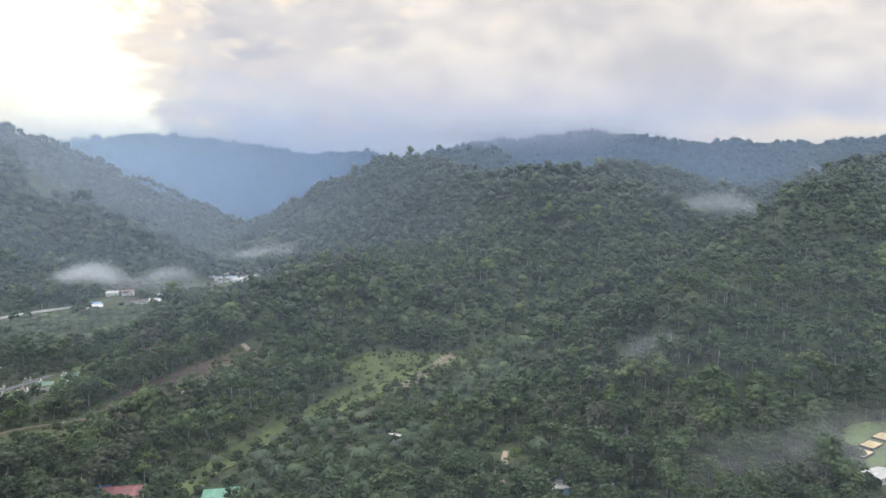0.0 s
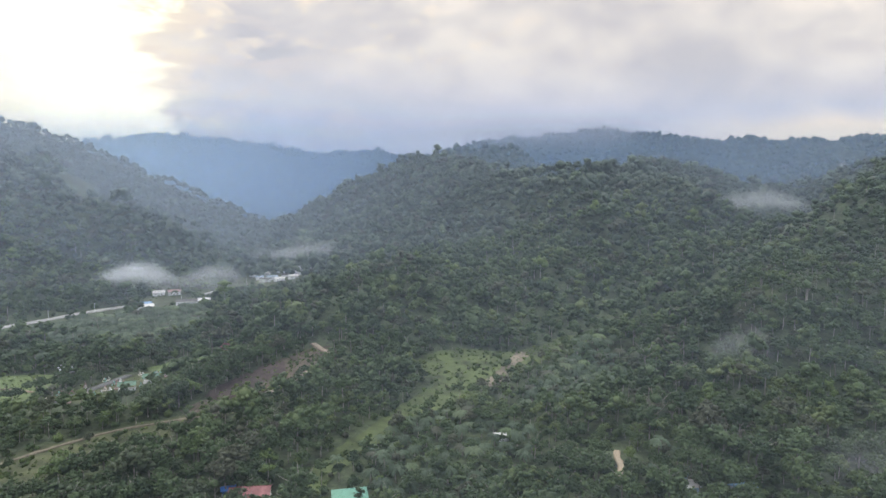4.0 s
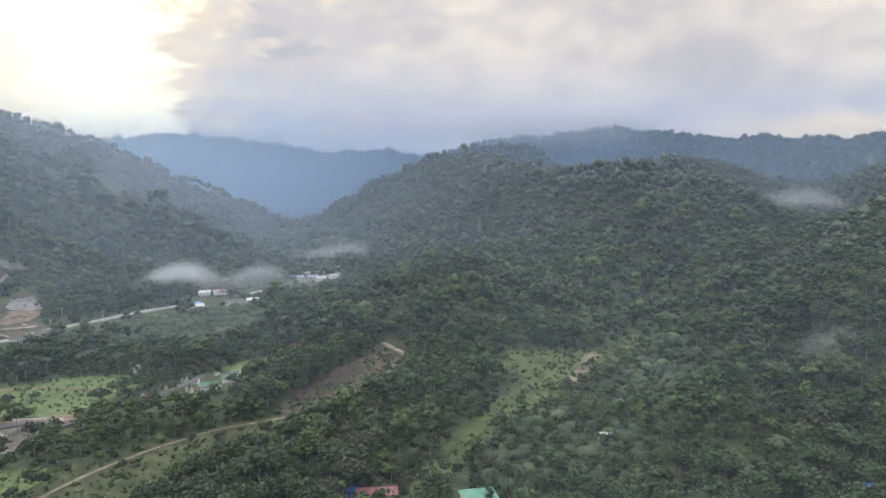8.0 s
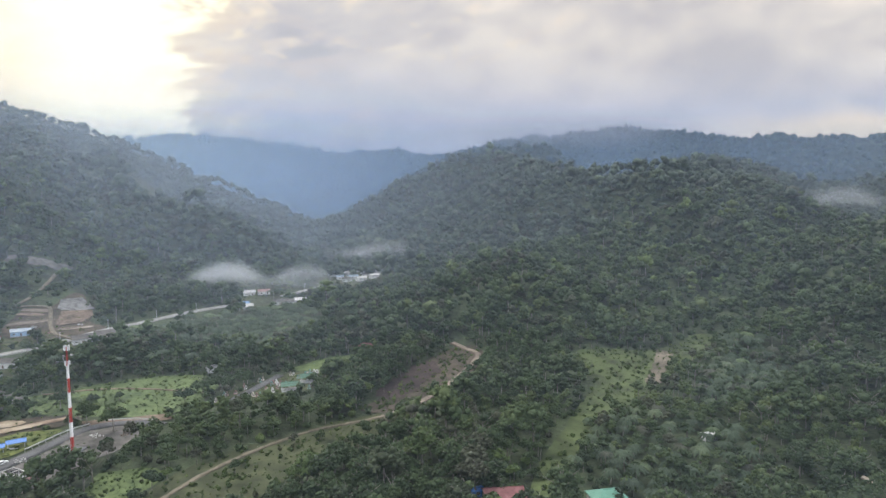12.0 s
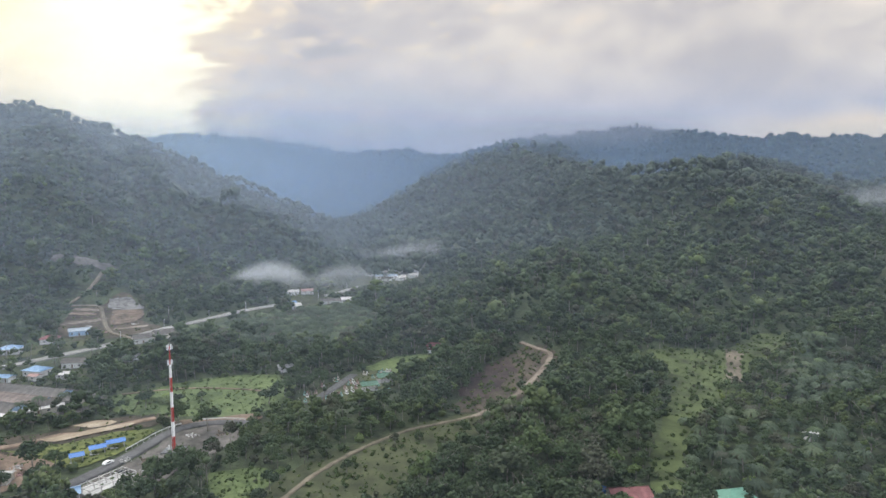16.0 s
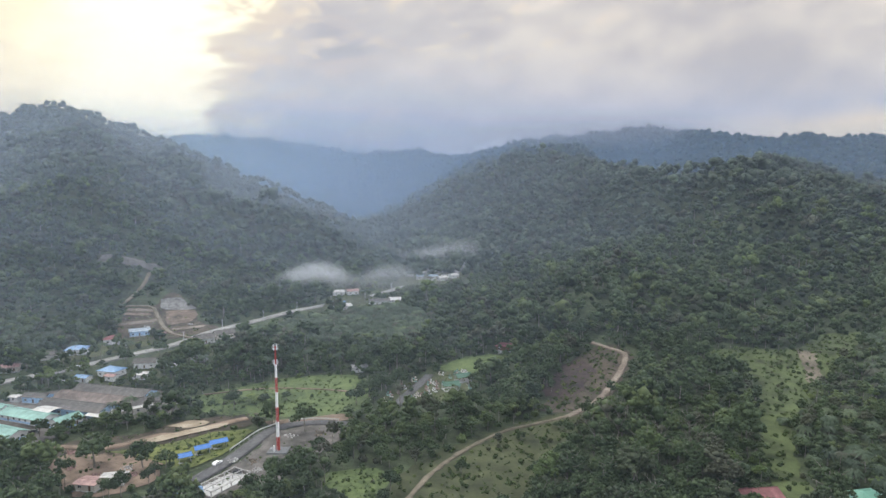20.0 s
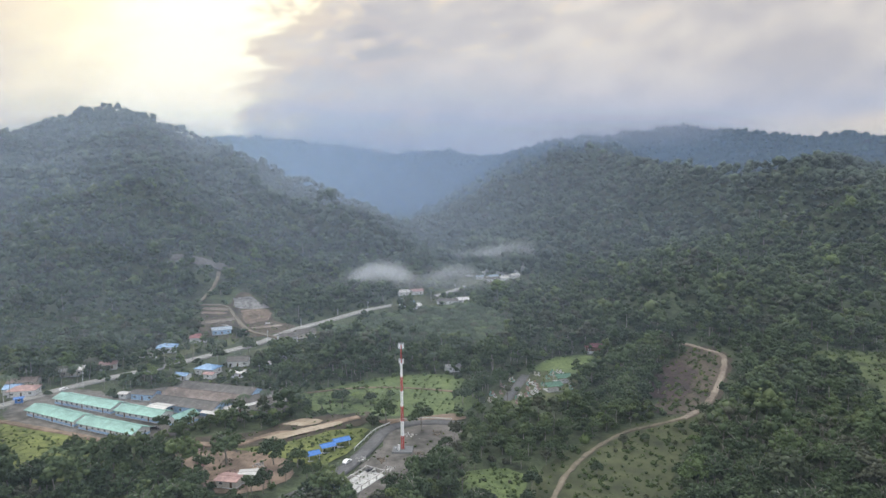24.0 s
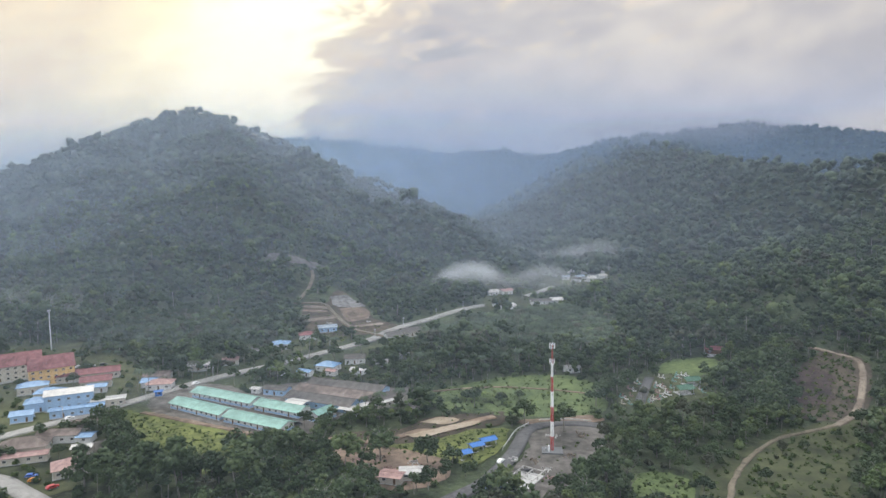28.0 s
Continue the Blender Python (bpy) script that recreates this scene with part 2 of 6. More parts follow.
M_burnt = mat("scorched_earth", (0.020, 0.016, 0.016), 0.95, 0.4, 0.35, second=(0.044, 0.031, 0.027), bump=0.15)
M_cut = mat("cut_brown_slope", (0.03, 0.03, 0.019), 0.95, 0.5, 0.16, second=(0.062, 0.049, 0.036), bump=0.2)
M_track = mat("pale_clay_track", (0.125, 0.10, 0.078), 0.95, 0.35, 0.4, second=(0.19, 0.16, 0.128), bump=0.05)
M_path = mat("trodden_path", (0.085, 0.075, 0.055), 0.95, 0.3, 0.4, second=(0.14, 0.12, 0.09), bump=0.05)
M_gravel = mat("grey_gravel", (0.05, 0.05, 0.043), 0.95, 0.45, 0.2, second=(0.118, 0.108, 0.10), bump=0.08)
M_rubble = mat("grey_rubble", (0.09, 0.092, 0.094), 0.95, 0.45, 0.3, second=(0.19, 0.185, 0.18), bump=0.2)
M_road = mat("worn_concrete_road", (0.20, 0.195, 0.185), 0.9, 0.15, 0.4, second=(0.26, 0.255, 0.24), bump=0.01)
M_asphalt = mat("dark_asphalt", (0.06, 0.06, 0.064), 0.85, 0.25, 0.6, second=(0.09, 0.09, 0.092), bump=0.01)
M_water = mat("muddy_water", (0.26, 0.21, 0.15), 0.08, 0.15, 0.2, second=(0.32, 0.265, 0.20), spec=0.5)
M_concrete = mat("concrete", (0.40, 0.40, 0.39), 0.9, 0.2, 0.8, bump=0.01)
M_white = mat("white_paint", (0.55, 0.55, 0.54), 0.7, 0.1, 0.6)
M_cream = mat("cream_plaster", (0.46, 0.43, 0.37), 0.85, 0.12, 0.5)
M_ochre = mat("ochre_plaster", (0.55, 0.36, 0.16), 0.85, 0.15, 0.5)
M_bluewall = mat("pale_blue_plaster", (0.30, 0.43, 0.60), 0.85, 0.15, 0.5)
M_mint = mat("mint_green_sheet_roof", (0.14, 0.265, 0.235), 0.55, 0.2, 0.3, second=(0.195, 0.335, 0.295), bump=0.02)
M_darkgreen = mat("dark_green_sheet_roof", (0.035, 0.095, 0.065), 0.55, 0.25, 0.4, second=(0.06, 0.13, 0.09))
M_greenroof = mat("green_sheet_roof", (0.10, 0.235, 0.175), 0.5, 0.2, 0.4)
M_blueroof = mat("blue_sheet_roof", (0.085, 0.18, 0.34), 0.45, 0.25, 0.4, second=(0.16, 0.27, 0.40))
M_bluegrey = mat("grey_blue_sheet_roof", (0.16, 0.21, 0.27), 0.5, 0.25, 0.4, second=(0.24, 0.29, 0.34))
M_deepblue = mat("strong_blue_sheet_roof", (0.045, 0.15, 0.42), 0.45, 0.2, 0.5)
M_redroof = mat("dull_red_tile_roof", (0.13, 0.052, 0.056), 0.8, 0.3, 0.4, second=(0.21, 0.095, 0.095), bump=0.03)
M_pinkroof = mat("faded_pink_sheet_roof", (0.24, 0.145, 0.135), 0.7, 0.25, 0.4, second=(0.33, 0.22, 0.20))
M_greyroof = mat("weathered_dark_grey_roof", (0.06, 0.057, 0.055), 0.85, 0.3, 0.35, second=(0.105, 0.098, 0.092), bump=0.03)
M_brownroof = mat("weathered_brown_roof", (0.095, 0.076, 0.068), 0.85, 0.35, 0.3, second=(0.165, 0.135, 0.12), bump=0.03)
M_zinc = mat("pale_zinc_roof", (0.38, 0.375, 0.365), 0.45, 0.22, 0.4, second=(0.46, 0.45, 0.43))
M_glass = mat("dark_window_glass", (0.03, 0.035, 0.04), 0.12, 0.2, 1.0, spec=0.5)
M_wood = mat("dark_door_wood", (0.12, 0.08, 0.055), 0.8, 0.3, 2.0)
M_red = mat("red_mast_paint", (0.36, 0.045, 0.035), 0.55, 0.15, 0.8)
M_mastwhite = mat("white_mast_paint", (0.76, 0.76, 0.76), 0.55, 0.08, 0.8)
M_steel = mat("galvanised_steel", (0.42, 0.43, 0.44), 0.5, 0.15, 1.5, metal=0.4)
M_rubber = mat("black_rubber", (0.025, 0.025, 0.027), 0.8, 0.2, 3.0)
M_sand = mat("yellow_sand", (0.33, 0.255, 0.14), 0.95, 0.2, 0.5, second=(0.43, 0.34, 0.20), bump=0.05)


# ---------------------------------------------------------------- the ground, one sheet to the horizon
def steps(*spans):
    out = []
    for a, b, d in spans:
        out += list(np.arange(a, b, d))
    return np.array(out + [spans[-1][1]])


gx = steps((-4200, -1600, 130), (-1600, -900, 25), (-900, 520, 6), (520, 1200, 25), (1200, 4200, 130))
gy = steps((-3000, -200, 200), (-200, 150, 25), (150, 700, 6), (700, 1400, 14), (1400, 2200, 40), (2200, 4700, 50))
GX, GY = np.meshgrid(gx, gy)
GZ = ground_z(GX, GY)
nx, ny = len(gx), len(gy)
idx = np.arange(nx * ny).reshape(ny, nx)
quads = np.stack([idx[:-1, :-1], idx[:-1, 1:], idx[1:, 1:], idx[1:, :-1]], -1).reshape(-1, 4)
ground = new("ground", mesh_from("ground", np.stack([GX, GY, GZ], -1).reshape(-1, 3), quads, M_ground, smooth=True))
tagged(ground, "damp green valley floor and forested hills", "ground", kind="structure")


# ---------------------------------------------------------------- cloud deck
def deck_mat():
    m = bpy.data.materials.new("cloud_deck")
    m.use_nodes = True
    t = m.node_tree
    t.nodes.clear()
    co = node(t, "ShaderNodeTexCoord")
    sep = node(t, "ShaderNodeSeparateXYZ", {0: co.outputs["Object"]})
    x, y = sep.outputs[0], sep.outputs[1]

    def math_(op, a, b=0.0, c=0.0):
        return node(t, "ShaderNodeMath", {0: a, 1: b, 2: c}, operation=op).outputs[0]

    # cloud cells grow with the distance, so that the far ones are not drawn out into streaks
    cells = node(t, "ShaderNodeCombineXYZ", {0: math_("DIVIDE", x, y), 1: math_("DIVIDE", 375.0, y), 2: 0.0})

    def noise_(scale, sx, sy, detail, rough=0.55, dist=0.0):
        mp = node(t, "ShaderNodeMapping", {"Vector": cells.outputs[0], "Scale": (sx, sy, 1), "Rotation": (0, 0, 0.12)})
        return node(t, "ShaderNodeTexNoise", {"Vector": mp.outputs[0], "Scale": scale, "Detail": detail, "Roughness": rough, "Distortion": dist}).outputs[0]

    big = noise_(3.2, 1.0, 2.2, 5, 0.55, 0.4)
    small = noise_(9.0, 1.0, 2.0, 6, 0.6, 0.4)
    fluff = math_("MULTIPLY_ADD", small, 0.45, math_("MULTIPLY", big, 0.75))
    # base tone: grey, lighter where thin
    thin = node(t, "ShaderNodeMapRange", {0: fluff, 1: 0.47, 2: 0.72}, clamp=True).outputs[0]
    base = node(t, "ShaderNodeMix", {0: thin, 6: (0.49, 0.475, 0.50, 1), 7: (0.77, 0.71, 0.65, 1)}, data_type="RGBA").outputs[2]
    # far off the deck turns blue
    far = node(t, "ShaderNodeMapRange", {0: math_("MULTIPLY_ADD", big, 700.0, y), 1: 2100, 2: 3600}, clamp=True).outputs[0]
    c1 = node(t, "ShaderNodeMix", {0: math_("MULTIPLY", far, 0.75), 6: base, 7: (0.45, 0.485, 0.62, 1)}, data_type="RGBA").outputs[2]
    # the sun behind a thin place: how far off a line in plan, in parts of its half width
    off = math_("MULTIPLY_ADD", y, GLOW[0], x)
    rel = math_("DIVIDE", off, math_("MULTIPLY_ADD", y, GLOW[1], 1.0))
    ragged = noise_(10.0, 1.0, 3.0, 8, 0.62, 0.6)
    rel = math_("MULTIPLY_ADD", math_("SUBTRACT", ragged, 0.5), 2.6, rel)
    rel = math_("MULTIPLY_ADD", math_("SUBTRACT", big, 0.5), 1.0, rel)
    low = node(t, "ShaderNodeMapRange", {0: y, 1: 1900, 2: 3200}, interpolation_type="SMOOTHSTEP").outputs[0]
    rel = math_("MULTIPLY_ADD", low, -0.55, rel)
    right = node(t, "ShaderNodeMapRange", {0: rel, 1: 1.4, 2: 0.7}, interpolation_type="SMOOTHSTEP").outputs[0]
    leftside = node(t, "ShaderNodeMapRange", {0: rel, 1: -3.2, 2: -0.8}, interpolation_type="SMOOTHSTEP").outputs[0]
    glow = math_("MULTIPLY", right, leftside)
    # cream cloud beyond the sun, and warm-lit shreds on the near side of the bank
    past = node(t, "ShaderNodeMapRange", {0: rel, 1: 0.6, 2: -0.6}, clamp=True).outputs[0]
    cream = node(t, "ShaderNodeMix", {0: low, 6: (0.85, 0.80, 0.70, 1), 7: (1.12, 1.04, 0.85, 1)}, data_type="RGBA").outputs[2]
    c2 = node(t, "ShaderNodeMix", {0: math_("MULTIPLY", past, 0.95), 6: c1, 7: cream}, data_type="RGBA").outputs[2]
    shred = node(t, "ShaderNodeMapRange", {0: noise_(14.0, 1.0, 2.2, 5, 0.6, 0.5), 1: 0.52, 2: 0.68}, interpolation_type="SMOOTHSTEP").outputs[0]
    close = node(t, "ShaderNodeMapRange", {0: rel, 1: 8.0, 2: 1.0}, clamp=True).outputs[0]
    nigh = node(t, "ShaderNodeMapRange", {0: y, 1: 2700, 2: 1700}, clamp=True).outputs[0]
    warm = math_("MULTIPLY", math_("MULTIPLY", shred, close), nigh)
    c2 = node(t, "ShaderNodeMix", {0: math_("MULTIPLY", warm, 0.75), 6: c2, 7: (1.0, 0.84, 0.64, 1)}, data_type="RGBA").outputs[2]
    # a warm strip low down to the east
    east = node(t, "ShaderNodeMapRange", {0: x, 1: 1100, 2: 2000}, clamp=True).outputs[0]
    eastfar = node(t, "ShaderNodeMapRange", {0: math_("MULTIPLY_ADD", small, 900.0, y), 1: 3300, 2: 4000}, clamp=True).outputs[0]
    c2 = node(t, "ShaderNodeMix", {0: math_("MULTIPLY", math_("MULTIPLY", east, eastfar), 0.85), 6: c2, 7: (0.88, 0.76, 0.60, 1)}, data_type="RGBA").outputs[2]
    # brownish streaks of cloud along the bright edge
    streak = node(t, "ShaderNodeMapRange", {0: noise_(8.0, 1.0, 4.2, 6, 0.6, 0.6), 1: 0.48, 2: 0.60}, interpolation_type="SMOOTHSTEP").outputs[0]
    beside = node(t, "ShaderNodeMapRange", {0: rel, 1: 4.5, 2: 1.6}, clamp=True).outputs[0]
    c2 = node(t, "ShaderNodeMix", {0: math_("MULTIPLY", math_("MULTIPLY", streak, beside), 0.75), 6: c2, 7: (0.66, 0.58, 0.54, 1)}, data_type="RGBA").outputs[2]
    rim = node(t, "ShaderNodeMapRange", {0: rel, 1: 2.3, 2: 1.0}, interpolation_type="SMOOTHSTEP").outputs[0]
    c2 = node(t, "ShaderNodeMix", {0: math_("MULTIPLY", rim, 0.6), 6: c2, 7: (0.98, 0.82, 0.58, 1)}, data_type="RGBA").outputs[2]
    c3 = node(t, "ShaderNodeMix", {0: glow, 6: c2, 7: (1.22, 1.07, 0.72, 1)}, data_type="RGBA").outputs[2]
    # the sun's own place behind the thinnest cloud
    inner = math_("MULTIPLY", right, node(t, "ShaderNodeMapRange", {0: rel, 1: -1.7, 2: -0.1}, interpolation_type="SMOOTHSTEP").outputs[0])
    c3 = node(t, "ShaderNodeMix", {0: inner, 6: c3, 7: (1.4, 1.29, 0.98, 1)}, data_type="RGBA").outputs[2]
    em = node(t, "ShaderNodeEmission", {"Color": c3, "Strength": 0.74})
    node(t, "ShaderNodeOutputMaterial", {"Surface": em.outputs[0]})
    return m


GLOW = (0.606, 0.115)    # the bright band lies on x = -0.606 y; its half width is 0.115 y
dx_, dy_ = np.meshgrid(np.linspace(-4600, 4600, 47), np.linspace(1110, 4600, 40))
dz_ = 482 - 190 * np.clip((dy_ - 3300) / 1300, 0, 1) ** 2 + 5 * wobble(dx_, dy_, 900, 9)
ids = np.arange(dx_.size).reshape(dx_.shape)
dq = np.stack([ids[:-1, :-1], ids[1:, :-1], ids[1:, 1:], ids[:-1, 1:]], -1).reshape(-1, 4)
cloud_deck = new("backdrop", mesh_from("cloud_deck", np.stack([dx_, dy_, dz_], -1).reshape(-1, 3), dq, deck_mat(), smooth=True))
tagged(cloud_deck, "low overcast sky with the sun glowing through thin cloud", "sky", kind="structure")


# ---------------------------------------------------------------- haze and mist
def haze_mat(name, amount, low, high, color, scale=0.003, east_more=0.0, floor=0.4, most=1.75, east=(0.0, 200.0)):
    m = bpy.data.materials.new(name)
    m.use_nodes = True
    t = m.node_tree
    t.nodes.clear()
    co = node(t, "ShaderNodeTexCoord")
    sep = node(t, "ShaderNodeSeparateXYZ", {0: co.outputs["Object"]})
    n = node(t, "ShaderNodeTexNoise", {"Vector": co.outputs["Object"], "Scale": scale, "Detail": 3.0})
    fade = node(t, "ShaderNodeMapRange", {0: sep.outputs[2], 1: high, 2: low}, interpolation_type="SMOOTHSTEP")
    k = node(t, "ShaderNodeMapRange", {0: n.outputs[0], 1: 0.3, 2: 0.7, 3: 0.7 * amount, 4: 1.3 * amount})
    # stronger to the west: paints in the veiling glare on the sun's side
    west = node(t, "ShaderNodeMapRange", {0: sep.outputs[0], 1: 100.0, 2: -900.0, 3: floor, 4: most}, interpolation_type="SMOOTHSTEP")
    # extra strength to the east, to brighten what lies behind the near sheets
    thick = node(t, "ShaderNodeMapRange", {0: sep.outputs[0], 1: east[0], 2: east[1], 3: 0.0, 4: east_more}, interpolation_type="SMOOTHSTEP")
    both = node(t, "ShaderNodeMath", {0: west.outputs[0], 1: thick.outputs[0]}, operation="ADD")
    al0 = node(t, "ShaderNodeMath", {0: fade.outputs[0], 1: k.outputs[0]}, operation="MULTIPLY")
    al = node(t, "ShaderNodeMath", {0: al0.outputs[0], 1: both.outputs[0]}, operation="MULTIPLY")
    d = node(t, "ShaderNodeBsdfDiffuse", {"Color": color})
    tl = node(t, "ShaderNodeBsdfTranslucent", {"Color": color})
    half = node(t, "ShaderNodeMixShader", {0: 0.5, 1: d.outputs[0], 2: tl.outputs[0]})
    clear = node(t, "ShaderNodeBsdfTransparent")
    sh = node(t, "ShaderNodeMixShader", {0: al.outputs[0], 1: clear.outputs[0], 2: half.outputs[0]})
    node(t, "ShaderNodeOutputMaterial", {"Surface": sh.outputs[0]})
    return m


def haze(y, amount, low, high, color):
    """A flat see-through sheet across the valley; its tint paints in the haze."""
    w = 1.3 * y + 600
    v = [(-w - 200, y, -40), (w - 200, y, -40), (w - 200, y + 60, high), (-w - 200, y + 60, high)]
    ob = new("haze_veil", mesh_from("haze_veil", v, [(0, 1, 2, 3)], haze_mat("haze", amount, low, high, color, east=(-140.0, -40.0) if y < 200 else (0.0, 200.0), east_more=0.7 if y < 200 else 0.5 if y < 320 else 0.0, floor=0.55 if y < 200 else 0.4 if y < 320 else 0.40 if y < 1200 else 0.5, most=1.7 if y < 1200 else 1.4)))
    tagged(ob, "see-through bluish sheet painted as haze and glare over the valley", "haze", kind="stuff")


# painted haze sheets; the one at 130 lifts the dark foreground trees
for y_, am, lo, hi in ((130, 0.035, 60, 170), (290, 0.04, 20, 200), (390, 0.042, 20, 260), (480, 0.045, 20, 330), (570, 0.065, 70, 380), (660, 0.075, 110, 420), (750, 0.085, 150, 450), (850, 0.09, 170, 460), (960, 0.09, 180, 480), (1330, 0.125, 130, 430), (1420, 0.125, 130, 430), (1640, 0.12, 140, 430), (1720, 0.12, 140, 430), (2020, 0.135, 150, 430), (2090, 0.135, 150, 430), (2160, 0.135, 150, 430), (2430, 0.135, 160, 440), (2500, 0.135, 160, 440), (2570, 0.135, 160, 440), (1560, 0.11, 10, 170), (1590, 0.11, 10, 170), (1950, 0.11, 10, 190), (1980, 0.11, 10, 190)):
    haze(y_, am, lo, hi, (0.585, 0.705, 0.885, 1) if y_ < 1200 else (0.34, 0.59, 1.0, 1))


def mist_mat():
    """Mist: a ragged upper edge, densest below it, thinning downwards and to the sides."""
    m = bpy.data.materials.new("mist")
    m.use_nodes = True
    t = m.node_tree
    t.nodes.clear()

    def math_(op, a, b=0.0, c=0.0):
        return node(t, "ShaderNodeMath", {0: a, 1: b, 2: c}, operation=op).outputs[0]

    co = node(t, "ShaderNodeTexCoord")
    info = node(t, "ShaderNodeObjectInfo")
    w = math_("MULTIPLY", info.outputs["Random"], 40.0)
    sep = node(t, "ShaderNodeSeparateXYZ", {0: co.outputs["Object"]})
    stretch = node(t, "ShaderNodeMapping", {"Vector": co.outputs["Object"], "Scale": (1.6, 1.0, 0.8)})
    n = node(t, "ShaderNodeTexNoise", {"Vector": stretch.outputs[0], "W": w, "Scale": 1.3, "Detail": 5.0, "Roughness": 0.6}, noise_dimensions="4D").outputs[0]
    x2 = math_("MULTIPLY", sep.outputs[0], sep.outputs[0])
    edge = math_("MULTIPLY_ADD", x2, -1.0, 0.55)
    edge = math_("MULTIPLY_ADD", math_("SUBTRACT", n, 0.5), 1.0, edge)
    d = math_("SUBTRACT", edge, sep.outputs[2])
    up = node(t, "ShaderNodeMapRange", {0: d, 1: 0.0, 2: 0.9}, interpolation_type="SMOOTHSTEP").outputs[0]
    down = node(t, "ShaderNodeMapRange", {0: d, 1: 1.6, 2: 0.5}, interpolation_type="SMOOTHSTEP").outputs[0]
    side = node(t, "ShaderNodeMapRange", {0: x2, 1: 0.95, 2: 0.15}, interpolation_type="SMOOTHSTEP").outputs[0]
    foot = node(t, "ShaderNodeMapRange", {0: sep.outputs[2], 1: -1.0, 2: -0.3}, interpolation_type="SMOOTHSTEP").outputs[0]
    top = node(t, "ShaderNodeMapRange", {0: sep.outputs[2], 1: 1.0, 2: 0.6}, interpolation_type="SMOOTHSTEP").outputs[0]
    a = math_("MULTIPLY", math_("MULTIPLY", up, down), math_("MULTIPLY", math_("MULTIPLY", side, foot), top))
    dens = node(t, "ShaderNodeAttribute", attribute_name="density", attribute_type="OBJECT")
    a2 = math_("MULTIPLY", a, dens.outputs["Fac"])
    d_ = node(t, "ShaderNodeBsdfDiffuse", {"Color": (0.85, 0.87, 0.9, 1)})
    tl = node(t, "ShaderNodeBsdfTranslucent", {"Color": (0.85, 0.87, 0.9, 1)})
    half = node(t, "ShaderNodeMixShader", {0: 0.5, 1: d_.outputs[0], 2: tl.outputs[0]})
    clear = node(t, "ShaderNodeBsdfTransparent")
    sh = node(t, "ShaderNodeMixShader", {0: a2, 1: clear.outputs[0], 2: half.outputs[0]})
    node(t, "ShaderNodeOutputMaterial", {"Surface": sh.outputs[0]})
    return m


M_mist = mist_mat()
MIST_MESH = mesh_from("mist", [(-1, 0, -1), (1, 0, -1), (1, 0, 1), (-1, 0, 1)], [(0, 1, 2, 3)], M_mist)


def mist(x, y, z, wide, high, density, label="white bank of morning mist on the slope", layers=2):
    for k in range(layers):
        ob = new("mist_bank", MIST_MESH)
        ob.matrix_basis = pose(x + 10 * k / layers, y + 18 * k / layers, z, -15, 0, 6) @ Matrix.Diagonal((wide / 2, 1, high / 2, 1))
        ob["density"] = density
        tagged(ob, label, "mist", kind="stuff")


mist(-352, 622, 33, 84, 36, 0.24, layers=6)
mist(-280, 640, 30, 70, 30, 0.20, layers=3)
mist(-325, 625, 22, 240, 34, 0.14)
mist(-205, 790, 40, 150, 44, 0.25, "thin mist over the far village")
mist(-210, 800, 34, 300, 40, 0.16, "thin mist over the far village")
mist(108, 325, 32, 50, 30, 0.11, "thin shred of mist over the trees")
mist(145, 335, 24, 90, 34, 0.11, "thin shred of mist over the trees")
mist(312, 735, 101, 150, 46, 0.24, "mist bank in the gap between the hills")
mist(560, 1230, 105, 320, 90, 0.22, "mist bank in the gap between the hills")
mist(600, 1050, 148, 30, 42, 0.24, "thin plume of mist on the far slope", 3)
mist(150, 225, 18, 190, 60, 0.12, "thin mist over the near trees")
mist(-690, 470, 26, 170, 60, 0.22, "thin mist at the foot of the hill")


